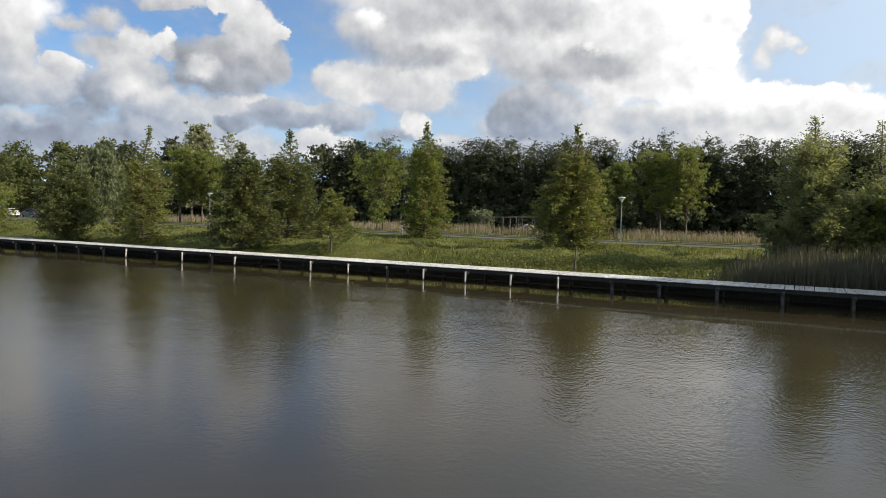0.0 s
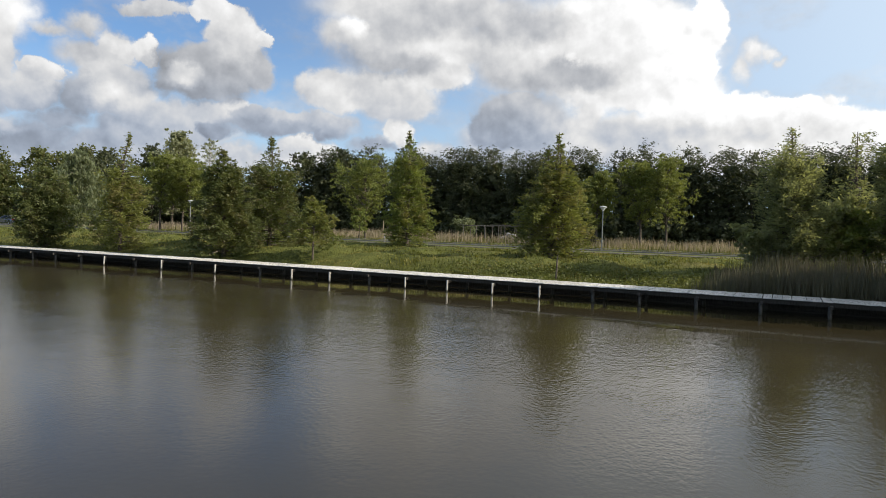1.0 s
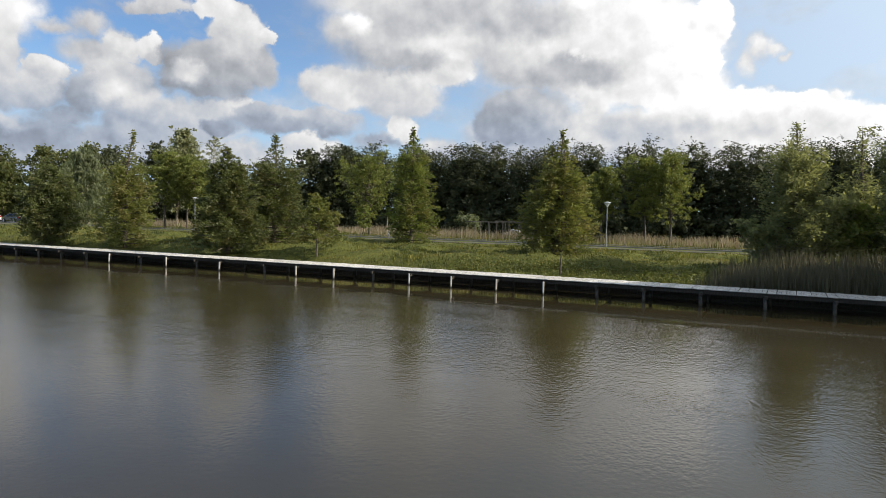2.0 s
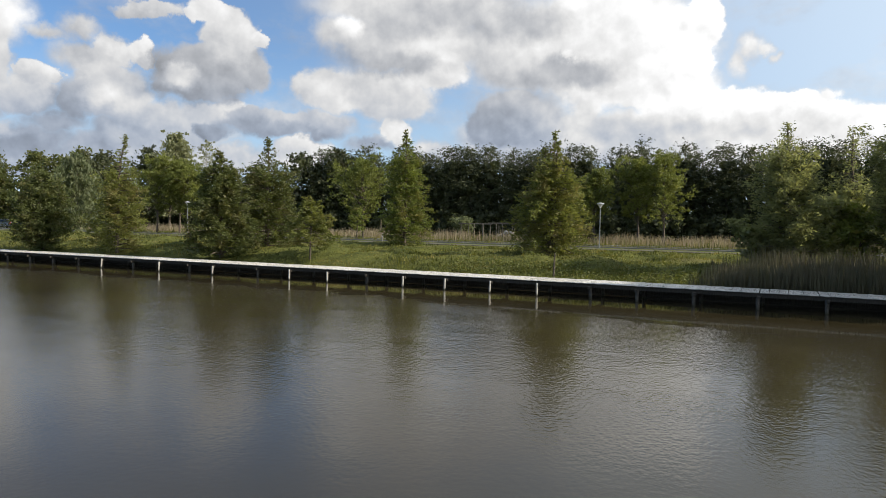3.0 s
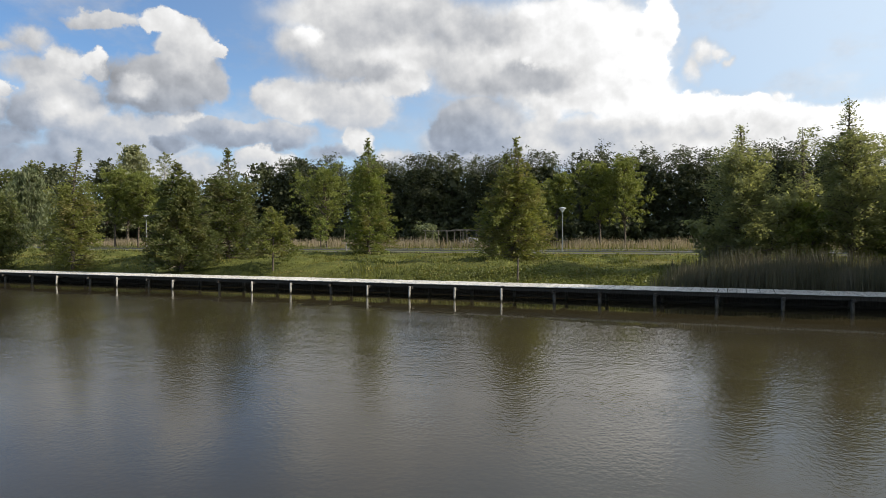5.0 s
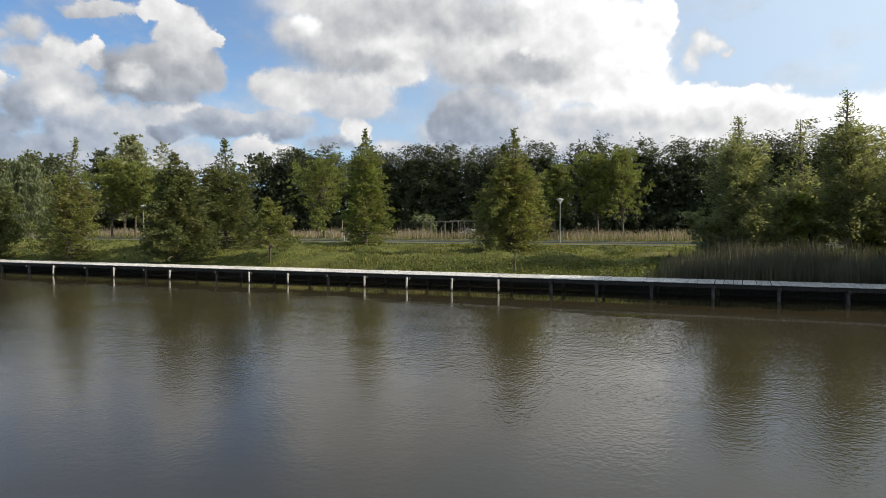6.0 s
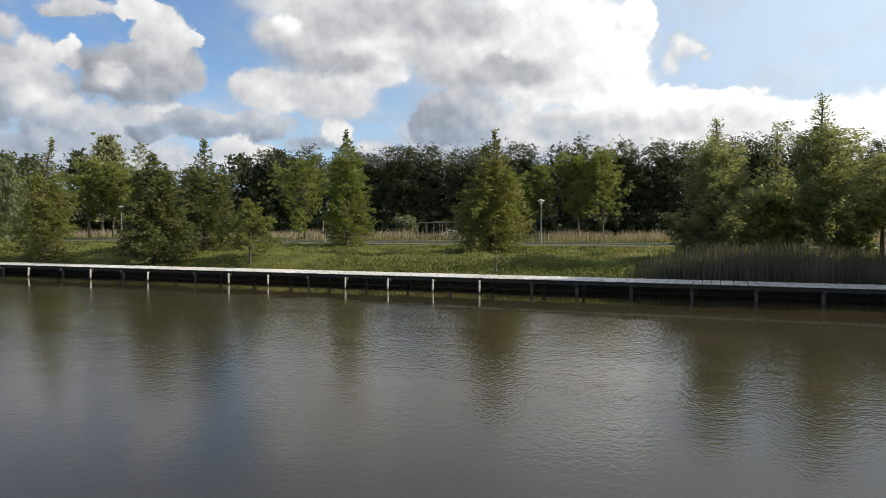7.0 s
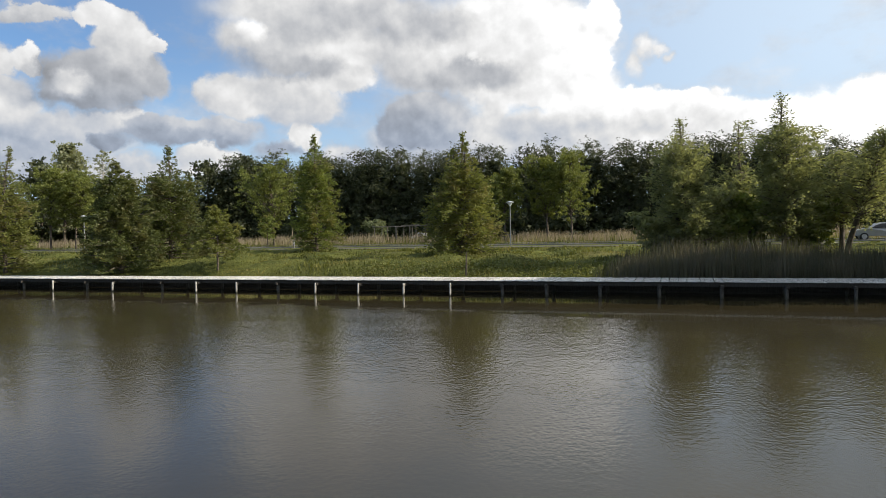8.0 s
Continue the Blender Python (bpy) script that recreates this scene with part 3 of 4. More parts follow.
def water_mesh():
    """A sheet with real wind ripples over the open pond, level elsewhere. The net is finer towards the near bank."""
    rng = np.random.default_rng(31)
    rows, cols, y0, y1 = 230, 420, 3.6, 31.6
    f = np.linspace(0, 1, rows)
    ys = y0 + (y1 - y0) * (0.55 * f + 0.45 * f * f)
    left, right = -1.85 * ys - 2.0, 0.27 * ys + 2.0
    u = np.linspace(0, 1, cols)[None, :]
    x = (left[:, None] * (1 - u) + right[:, None] * u).astype(np.float32)
    y = np.repeat(ys[:, None], cols, 1).astype(np.float32)
    # gusts: calm in the lee of both banks, ruffled further out
    gust = smooth_noise(rng, x * 0.6, y, 6.0)
    lee = np.clip((y - 6.5 + 3.0 * smooth_noise(rng, x, y, 14.0, 1)) / 10.0, 0.0, 1.0) * (1.0 + 0.35 * np.clip((y - 14.0) / 10.0, 0, 1))
    ruffle = (0.28 + 0.72 * np.clip(0.6 + 0.85 * gust, 0.0, 1.0)) * (0.09 + 0.91 * lee)
    edge = np.clip(np.minimum(np.minimum(u, 1 - u) * 40, np.minimum(y - y0, y1 - y + 0.6)), 0, 1)
    step = np.maximum(np.gradient(ys), (right - left) / cols)[:, None].astype(np.float32)
    h = np.zeros_like(x)
    for i in range(90):
        length = 0.09 * (0.23 / 0.09) ** rng.uniform(0, 1)
        turn = math.radians(-20 + rng.normal() * 40)
        k = 2 * math.pi / length
        fade = np.clip((length / step - 2.4) / 1.6, 0, 1)
        h += fade * RIPPLE * math.sqrt(2.0 / 90) / k * np.sin(k * (x * math.cos(turn) + y * math.sin(turn)) + rng.uniform(0, 6.28))
    # longer waves where the pond lies open to the wind
    open_water = np.clip((y - 12.0) / 9.0, 0, 1)
    far = np.zeros_like(x)
    for i in range(40):
        k = 2 * math.pi / rng.uniform(0.24, 0.42)
        turn = math.radians(-20 + rng.normal() * 35)
        far += 0.006 * math.sqrt(2.0 / 40) / k * np.sin(k * (x * math.cos(turn) + y * math.sin(turn)) + rng.uniform(0, 6.28))
    h = (h + far * open_water) * ruffle
    for i in range(14):
        k = 2 * math.pi / rng.uniform(0.9, 2.6)
        turn = math.radians(-20 + rng.normal() * 45)
        h += 0.001 / k * 0.53 * np.sin(k * (x * math.cos(turn) + y * math.sin(turn)) + rng.uniform(0, 6.28))
    h = (h * edge).astype(np.float32)
    v = np.stack([x.ravel(), y.ravel(), h.ravel()], 1)
    i, j = np.meshgrid(np.arange(cols - 1), np.arange(rows - 1))
    a = (j * cols + i).ravel()
    quads = np.stack([a, a + 1, a + cols + 1, a + cols], 1)
    n = len(v)
    rim = [(-2500, 0.2, 0), (2500, 0.2, 0), (2500, y0, 0), (-2500, y0, 0), (left[0], y0, 0), (left[-1], y1, 0), (-2500, y1, 0),
           (right[0], y0, 0), (2500, y1, 0), (right[-1], y1, 0)]
    g = [(0, 1, 2, 3), (3, 4, 5, 6), (7, 2, 8, 9)]
    return quick_mesh("water", np.concatenate([v, rim]), np.concatenate([quads, np.array(g) + n]), WATER, True)


RIPPLE = 0.012
build_land()


def build_road():
    for name, y0, y1, top, mat, lab in (("cycle_path", 57.4, 60.4, 1.285, ASPHALT, "pale worn cycle path along the meadow"),
                                        ("road", 64.8, 70.6, 1.285, TARMAC, "dark asphalt road behind the cycle path")):
        bm = bmesh.new()
        box(bm, -900, 900, y0, y1, 1.0, top)
        tagged(new(name, bm_mesh(name, bm, mat)), lab, name.replace("_", " "), kind="structure")
    for y0, y1, top in ((64.6, 64.8, 1.36), (70.6, 70.8, 1.38)):
        bm = bmesh.new()
        box(bm, -900, 900, y0, y1, 1.0, top, 0.02)
        tagged(new("kerb", bm_mesh("kerb", bm, KERB)), "weathered grey concrete kerb beside the road", "kerb", kind="structure")


build_road()


def build_woodland():
    """The wood behind the road: nobody could count its trees."""
    rng = np.random.default_rng(11)
    forms = []
    for s in range(6):
        r = np.random.default_rng(100 + s)
        forms.append(tree_arrays(r, 15.5, lambda g: 3.3 * (0.35 + 0.75 * math.sin(math.pi * min(1, g * 0.72 + 0.22)) ** 0.9) * (1 - 0.55 * g ** 3),
                                 foot=0.04, limbs=110, rise=0.7, bare=True, comb=0.8, count=4300, leaf=(0.36, 0.13), spread=0.5, trunk=0.22, inner=0.5, ragged=0.4, tuft=3.0))
        # the shaded inside of the crown is filled with larger sprays
        g = r.uniform(0.04, 0.86, 320)
        a, q = r.uniform(0, 6.28, 320), 2.3 * np.sqrt(r.uniform(0, 1, 320)) * (1.05 - 0.75 * g ** 2)
        iv, jf = leaves(r, np.stack([q * np.cos(a), q * np.sin(a), 15.0 * g], 1), 1.3, 0.9)
        tv, tf, lv, lf = forms[-1]
        forms[-1] = (tv, tf, np.concatenate([lv, iv]), np.concatenate([lf, jf + len(lv)]))
    bushes = [tree_arrays(np.random.default_rng(200 + i), 3.6, lambda g: 2.3 * math.cos(1.35 * g), foot=0.0, limbs=40, rise=0.6, bare=True, count=950,
                          leaf=(0.55, 0.36), spread=0.5, stems=1, trunk=0.06, ragged=0.35) for i in range(3)]
    tv, tf, lv, lf, nt, nl = [], [], [], [], 0, 0
    rows = [(101.0, 2.5, bushes), (103.5, 3.2, forms), (107.5, 3.4, forms), (110.0, 3.4, bushes)]
    for y0, gap, kinds in rows:
        x = -165.0 if kinds is bushes else -76.0
        while x < 48:
            fm = kinds[rng.integers(len(kinds))]
            a, s = rng.uniform(0, 6.28), (0.86 - 0.0018 * (x + 10)) * rng.uniform(0.9, 1.07)
            if kinds is bushes:
                s = rng.uniform(0.7, 1.15) * (1.0 if x > -76 else 1.9)
            c, d = math.cos(a) * s, math.sin(a) * s
            m = np.array([[c, -d, 0], [d, c, 0], [0, 0, s]])
            o = np.array([x + rng.uniform(-0.8, 0.8), y0 + rng.uniform(-1, 1) + 0.0 * x, 1.2])
            tv.append(fm[0] @ m.T + o)
            tf.append(fm[1] + nt)
            lv.append(fm[2] @ m.T + o)
            lf.append(fm[3] + nl)
            nt += len(fm[0])
            nl += len(fm[2])
            x += gap * rng.uniform(0.75, 1.3)
    ob = tagged(new("woodland"), "dense dark green deciduous wood behind the road", "woodland", kind="stuff")
    part("trunk", quick_mesh("trunk", np.concatenate(tv), np.concatenate(tf), BARK, True), ob)
    part("crown", quick_mesh("crown", np.concatenate(lv), np.concatenate(lf), LEAF_WOOD), ob)


build_woodland()

# ---- boardwalk ----
DECK_TOP, DECK_FRONT, DECK_BACK, DECK_MID = 0.66, 28.70, 30.75, 29.72


FRONT_POSTS = (-60.4, -58.0, -55.6, -53.2, -50.9, -48.6, -46.4, -44.1, -41.8, -39.4, -36.95, -34.5, -32.1, -30.0, -28.05, -25.05, -22.76, -20.45, -18.25, -16.07,
               -13.85, -11.66, -9.54, -7.26, -5.35, -3.12, -0.83, 1.47, 3.72, 5.95, 8.2, 10.6, 12.9, 15.2)
# posts that look sunlit: set forward and given the paler tone
PROUD_POSTS = (-36.95, -32.1, -28.05, -22.76, -20.45, -16.07, -13.85, -11.66, -9.54)


def round_post(r, z0, z1, mat):
    bm = bmesh.new()
    lathe(bm, [(r * 1.04, z0), (r, z0 + 0.5), (r * 0.97, z1 - 0.03), (r * 0.8, z1)], 10)
    return bm_mesh("post", bm, mat)


def build_boardwalk():
    rng = random.Random(5)
    walkway = tagged(new("boardwalk"), "long weathered timber boardwalk on posts along the pond", "boardwalk", kind="structure")
    outer, front, rear = round_post(0.048, -1.0, 0.53, SUNLIT_POST), round_post(0.07, -1.0, 0.47, SHADED_POST), round_post(0.08, -1.0, 0.42, SHADED_POST)
    bm = bmesh.new()
    box(bm, -0.06, 0.06, DECK_FRONT - 0.14, DECK_BACK - 0.05, 0.40, 0.52, 0.006)
    cap = bm_mesh("crossbeam", bm, DARK_WOOD)
    for x in FRONT_POSTS:
        proud = x in PROUD_POSTS
        part("post", outer if proud else front, walkway, "post standing out from the deck, sunlight in its pale colour" if proud else "", pose(x + rng.uniform(-0.05, 0.05), DECK_FRONT + (-0.2 if proud else 0.1), rng.uniform(-0.04, 0.03), rng.uniform(-2, 2), rng.uniform(-2.5, 2.5), 0))
        part("post", rear, walkway, "", pose(x + rng.uniform(-0.1, 0.1) + 0.1, DECK_BACK - 0.3, rng.uniform(-0.03, 0.03), rng.uniform(-2, 2), rng.uniform(-2.5, 2.5), 0))
        part("crossbeam", cap, walkway, "", pose(x, 0, 0))
    for y0, y1 in ((DECK_FRONT + 0.13, DECK_FRONT + 0.19), (29.7, 29.76), (DECK_BACK - 0.085, DECK_BACK - 0.025)):
        bm = bmesh.new()
        box(bm, -70, 24, y0, y1, 0.46 if y0 < 29 else 0.5, 0.628)
        part("joist", bm_mesh("joist", bm, DARK_WOOD), walkway, "dark long timber joist")
    return walkway


boardwalk = build_boardwalk()


def build_revetment():
    bm = bmesh.new()
    for i in range(3):
        box(bm, -75, 30, 30.86 + 0.01 * i, 30.92 + 0.01 * i, -0.4 + 0.24 * i, -0.17 + 0.24 * i, 0.006)
    tagged(new("bank_revetment", bm_mesh("bank_revetment", bm, DARK_WOOD)), "dark wet timber boards holding the bank", "revetment", kind="structure")


build_revetment()

# ---- trees on the bank ----


def cone(r, blunt=0.8, base=0.75):
    return lambda g: r * (base + (1 - base) * min(1, g / 0.25)) * max(0.05, (1 - g)) ** blunt


def spire(r, shoulder=0.78, low=0.8, taper=0.5, thin=0.66):
    """A broad cone up to the shoulder, then a thin leading shoot."""
    def radius(g):
        body = r * (low + (1 - low) * min(1, g / 0.2)) * (1 - taper * max(0, g - 0.2) / 0.8)
        if g > shoulder:
            return max(0.08, body * thin * (1 - (g - shoulder) / (1 - shoulder)) ** 0.7)
        return body
    return radius


def egg(r, top=0.5):
    return lambda g: r * max(0.05, math.sin(math.pi * (0.18 + 0.80 * g ** (1 / (1 + top)))) ** 0.7)


FEATHERY = dict(leaf=(0.20, 0.065), spread=0.22, rise=0.08, sag=0.1, inner=0.15, tuft=11.0, flat=0.7, comb=0.9, droop=0.0)
tree("bank_tree", -27.7, 49.3, 1, LEAF_FRESH, "tall slender conical tree with fresh green feathery foliage", group="trees on the bank",
     height=9.5, profile=spire(1.9, 0.82, 0.9, 0.58, 0.5), open_top=0.25, foot=0.03, limbs=130, count=22000, **FEATHERY)
tree("bank_tree", -12.9, 41.0, 2, LEAF_BRONZE, "broad conical tree with yellowish green foliage on several stems", group="trees on the bank",
     height=7.55, profile=spire(2.25, 0.74, 0.85, 0.74), open_top=0.25, foot=0.03, limbs=70, count=26000, stems=3, **FEATHERY)
tree("bank_tree", -31.7, 33.0, 3, LEAF_DEEP, "dense dark green conical tree reaching to the ground", group="trees on the bank",
     height=6.7, profile=spire(1.95, 0.84, 1.0, 0.6), open_top=0.25, open_from=0.84, foot=0.02, limbs=120, count=26000, **FEATHERY)
tree("bank_tree", -31.3, 36.8, 4, LEAF_DEEP, "dark green conical tree with a ragged open top", group="trees on the bank",
     height=7.6, profile=spire(2.15, 0.72, 0.9, 0.55), open_top=0.14, open_from=0.7, foot=0.03, limbs=120, count=23000, **FEATHERY)
tree("sapling", -25.15, 33.4, 5, LEAF_BRONZE, "young tree with layered light green branches on a thin stem", group="trees on the bank",
     height=3.6, profile=cone(1.65, 0.55, 0.9), foot=0.22, limbs=50, count=10000, leaf=(0.16, 0.05), spread=0.14, rise=0.3, tuft=10.0, comb=0.8, droop=0.0, trunk=0.05)
tree("bank_tree", -41.0, 32.9, 6, LEAF_BRONZE, "conical tree with bronze green foliage and a bare spire", group="trees on the bank",
     height=8.2, profile=spire(1.75, 0.66, 0.95, 0.7, 0.75), open_top=0.14, open_from=0.66, foot=0.04, limbs=120, count=17000, **FEATHERY)
tree("bank_tree", -47.6, 31.9, 7, LEAF_DEEP, "bushy dark green tree branching from the ground", group="trees on the bank",
     height=5.7, profile=egg(1.9, 0.2), foot=0.05, limbs=60, count=17400, stems=2, leaf=(0.19, 0.085), spread=0.35, rise=0.5)
tree("bank_tree", -61.0, 33.0, 8, LEAF_FRESH, "light green tree at the water's edge", group="trees on the bank",
     height=5.0, profile=egg(1.8, 0.3), foot=0.06, limbs=60, count=13050, stems=2, leaf=(0.19, 0.09), spread=0.35, rise=0.5)
OPEN = dict(leaf=(0.14, 0.052), spread=0.27, rise=0.45, sag=0.08, inner=0.12, tuft=11.0, flat=0.7, comb=0.8, droop=0.05)
tree("bank_tree", 0.15, 35.8, 9, LEAF_HAZED, "upright green tree with a thin top above the reeds", group="trees on the bank",
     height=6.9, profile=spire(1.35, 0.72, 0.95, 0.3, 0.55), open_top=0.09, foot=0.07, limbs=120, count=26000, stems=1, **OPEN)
tree("bank_tree", 3.0, 40.4, 10, LEAF_HAZED, "slim sparse tree with a thin open crown", group="trees on the bank",
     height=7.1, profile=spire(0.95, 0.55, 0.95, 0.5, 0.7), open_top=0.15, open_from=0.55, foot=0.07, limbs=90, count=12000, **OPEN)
tree("bank_tree", 4.6, 36.9, 12, LEAF_HAZED, "tall upright green tree with an open feathery spire", group="trees on the bank",
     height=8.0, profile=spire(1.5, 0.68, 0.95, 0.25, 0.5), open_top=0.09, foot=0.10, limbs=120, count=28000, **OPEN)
tree("bank_tree", 7.4, 38.7, 13, LEAF_HAZED, "bushy green tree behind the reeds", group="trees on the bank",
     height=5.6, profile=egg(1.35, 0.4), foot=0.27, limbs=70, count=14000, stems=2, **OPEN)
tree("bank_tree", 12.6, 50.0, 14, LEAF_BRONZE, "yellowish green tree behind the reeds", group="trees on the bank",
     height=7.0, profile=egg(1.7, 0.4), foot=0.27, limbs=70, count=14000, stems=2, **OPEN)

# unseen trees, added to throw shade on the reeds and the right deck
for k, (x, y, h) in enumerate([(11.6, 32.0, 10.5), (14.4, 32.4, 13.0), (17.6, 33.0, 15.0), (21.0, 33.6, 16.0)]):
    tree("bank_tree", x, y, 30 + k, LEAF_HAZED, "unseen green tree behind the reeds, added for its shade", group="trees on the bank",
         height=h, profile=egg(2.4, 0.2), foot=0.06, limbs=90, count=14000, leaf=(0.42, 0.22), spread=0.4, rise=0.4)

# ---- trees behind the road ----
LIME = dict(leaf=(0.21, 0.12), spread=0.34, rise=0.95, sag=0.1, inner=0.2, trunk=0.14, ragged=0.5, tuft=4.5, stems=1)
for k, (x, y, h, r, lab) in enumerate([
        (-15.7, 84.9, 10.0, 2.4, "sunlit round-crowned roadside tree with a clear trunk"),
        (-12.6, 83.9, 10.2, 2.7, "sunlit round-crowned roadside tree with a clear trunk"),
        (-20.5, 82.8, 8.6, 2.2, "shaded roadside tree with a clear trunk"),
        (-48.8, 76.0, 9.4, 3.4, "bright green roadside tree with a clear trunk"),
        (-76.6, 67.8, 9.8, 2.9, "deep green roadside tree with a clear trunk"),
        (-75.0, 70.2, 9.5, 2.8, "deep green roadside tree with a clear trunk"),
        (-72.5, 69.3, 8.8, 2.8, "bright green roadside tree with a clear trunk")]):
    tree("roadside_tree", x, y, 40 + k, LEAF_LIME, lab, group="roadside trees", height=h, profile=egg(r, 0.2), foot=0.24, limbs=64, count=11000, **LIME)
tree("poplar", -93.7, 85.5, 60, LEAF_GREY, "tall grey-green poplar rising over the other trees", height=16.2, profile=egg(3.2, 0.4), foot=0.15,
     limbs=80, count=8000, leaf=(0.4, 0.3), spread=0.6, rise=0.8, trunk=0.25)
tree("birch", -84.4, 84.0, 61, LEAF_GREY, "thin birch with a pale stem and sparse crown", PALE_BARK, height=14.7,
     profile=lambda g: 2.0 * math.sin(math.pi * min(1, 0.85 * (g - 0.25) / 0.75 + 0.12)) ** 0.7 if g > 0.4 else 0.3, foot=0.3, limbs=50, count=1500, leaf=(0.3, 0.16), spread=0.3, rise=0.8, trunk=0.2)
tree("willow", -75.0, 55.0, 62, LEAF_SILVER, "silvery green willow with drooping foliage", height=9.2, profile=egg(2.9, 0.3), foot=0.08,
     limbs=70, count=9000, leaf=(0.45, 0.12), spread=0.45, rise=0.5, sag=0.6, droop=1.2)
for k, (x, y, h) in enumerate([(-98, 96, 9.0), (-106, 92, 14.5), (-115, 90, 14), (-124, 92, 15), (-88, 100, 11), (-79, 102, 14), (-72, 103, 14.5), (-133, 88, 14.5), (-120, 82, 12.5), (-109, 82, 11.5), (-142, 85, 14), (-150, 80, 14), (-158, 76, 13), (-128, 77, 10), (-137, 79, 11)]):
    tree("far_tree", x, y, 70 + k, LEAF_DEEP if x < -117 else LEAF_WOOD, "green tree far behind the road", group="far trees", height=h, profile=egg(4.2, 0.3), foot=0.08,
         limbs=60, count=3600, leaf=(0.5, 0.34), spread=0.7, rise=0.6, trunk=0.2)

# ---- street lamps ----


def build_lamp():
    ob = new("street_lamp")
    bm = bmesh.new()
    lathe(bm, [(0.065, -0.3), (0.065, 1.0), (0.05, 1.05), (0.042, 3.75)], 12)
    part("pole", bm_mesh("pole", bm, STEEL), ob)
    bm = bmesh.new()
    lathe(bm, [(0.06, 3.68), (0.09, 3.76), (0.24, 3.97), (0.29, 4.02)], 20)
    part("bowl", bm_mesh("bowl", bm, LAMP_WHITE), ob, "pale translucent lamp bowl")
    bm = bmesh.new()
    lathe(bm, [(0.33, 4.02), (0.34, 4.05), (0.30, 4.10), (0.12, 4.15), (0.02, 4.17)], 20)
    part("cap", bm_mesh("cap", bm, LAMP_GREY), ob, "flat grey lamp cap")
    return tagged(ob, "grey steel street lamp with a wide pale top", "street lamp", "street lamps")


lamp = build_lamp()
lamp.matrix_basis = pose(-15.2, 63.4, 1.24)
copy_thing(lamp, pose(-66.4, 63.4, 1.24))

# ---- shrubs ----
for k, (x, y, h, r) in enumerate([(0.9, 39.0, 3.2, 1.3), (2.7, 37.4, 3.0, 1.2), (-0.4, 36.6, 2.3, 0.9), (5.7, 38.4, 2.6, 1.0)]):
    tree("shrub", x, y, 90 + k, LEAF_FRESH if k % 2 else LEAF_HAZED, "loose green shrub behind the reeds", category="shrub", group="shrubs behind the reeds",
         height=h, profile=egg(r, 0.1), foot=0.03, limbs=34, count=4200, stems=2, leaf=(0.2, 0.12), spread=0.28, rise=0.8, trunk=0.04)
tree("silver_bush", -41.6, 91.0, 97, LEAF_SILVER, "round silvery grey bush in the tall dry grass", category="bush",
     height=2.6, profile=egg(1.4, 0.0), foot=0.03, limbs=40, count=2600, leaf=(0.35, 0.14), spread=0.35, rise=0.8, trunk=0.05)
tree("young_tree", -46.5, 71.0, 98, LEAF_FRESH, "small young roadside tree with thin foliage", group="roadside trees",
     height=3.6, profile=egg(1.2, 0.2), foot=0.22, limbs=30, count=1100, leaf=(0.25, 0.15), spread=0.3, rise=0.6, trunk=0.06)

# ---- grasses ----


def blades(rng, base, height, width, bend):
    """Bent two-piece blades standing at base."""
    n = len(base)
    turn = rng.uniform(0, 2 * np.pi, n)
    side = np.stack([np.cos(turn), np.sin(turn), np.zeros(n)], 1)
    out = np.stack([np.cos(turn + 1.57), np.sin(turn + 1.57), np.zeros(n)], 1) * (bend * height * rng.uniform(-1, 1, n))[:, None]
    up = np.zeros((n, 3))
    up[:, 2] = 1
    w = (width * rng.uniform(0.6, 1.4, n))[:, None]
    h = height[:, None]
    mid, top = base + up * h * 0.55 + out * 0.3, base + up * h + out
    v = np.stack([base - side * w, base + side * w, mid + side * w * 0.8, mid - side * w * 0.8, top + side * w * 0.12, top - side * w * 0.12], 1)
    i = np.arange(n)[:, None] * 6
    return v.reshape(-1, 3), np.concatenate([i + [0, 1, 2, 3], i + [3, 2, 4, 5]])


def patchy(x, y, size, seed):
    return noise.noise((x / size, y / size, seed))


def stand(name, label, category, mat, seed, count, x0, x1, y0, y1, size, width, bend=0.35, rule=None):
    rng = np.random.default_rng(seed)
    pts, hs = [], []
    while len(pts) < count:
        x, y = rng.uniform(x0, x1), rng.uniform(y0, y1)
        k = rule(x, y, rng) if rule else 1.0
        if k <= 0:
            continue
        pts.append((x, y, ground(x, y) - 0.02))
        hs.append(k * rng.uniform(*size))
    v, f = blades(rng, np.array(pts), np.array(hs), width, bend)
    return tagged(new(name, quick_mesh(name, v, f, mat)), label, category, kind="stuff")


def reed_rule(x, y, rng):
    edge = min(1.0, (x + 3.9 + 1.2 * patchy(x, y, 1.5, 4.0)) / 3.5)
    return 0 if edge < rng.uniform(0, 0.6) else (0.45 + 0.55 * edge) * (1.0 - 0.22 * min(1, max(0, (x - 2) / 5))) * (0.92 + 0.25 * patchy(x, y, 2.0, 1.0))


stand("reeds", "dense tall grey-green reeds along the boardwalk", "reeds", REED, 21, 17000, -6.5, 18, 30.95, 34.5, (0.95, 1.5), 0.012, 0.22, reed_rule)


def tussock_rule(x, y, rng):
    p = patchy(x, y, 2.6, 7.0) + 0.5 * patchy(x, y, 0.9, 2.0)
    return 0 if p + 0.55 < rng.uniform(0, 1.1) else (0.65 + 0.9 * max(0, p)) * (0.5 + 0.5 * min(1, max(0, (x + 30) / 12)))


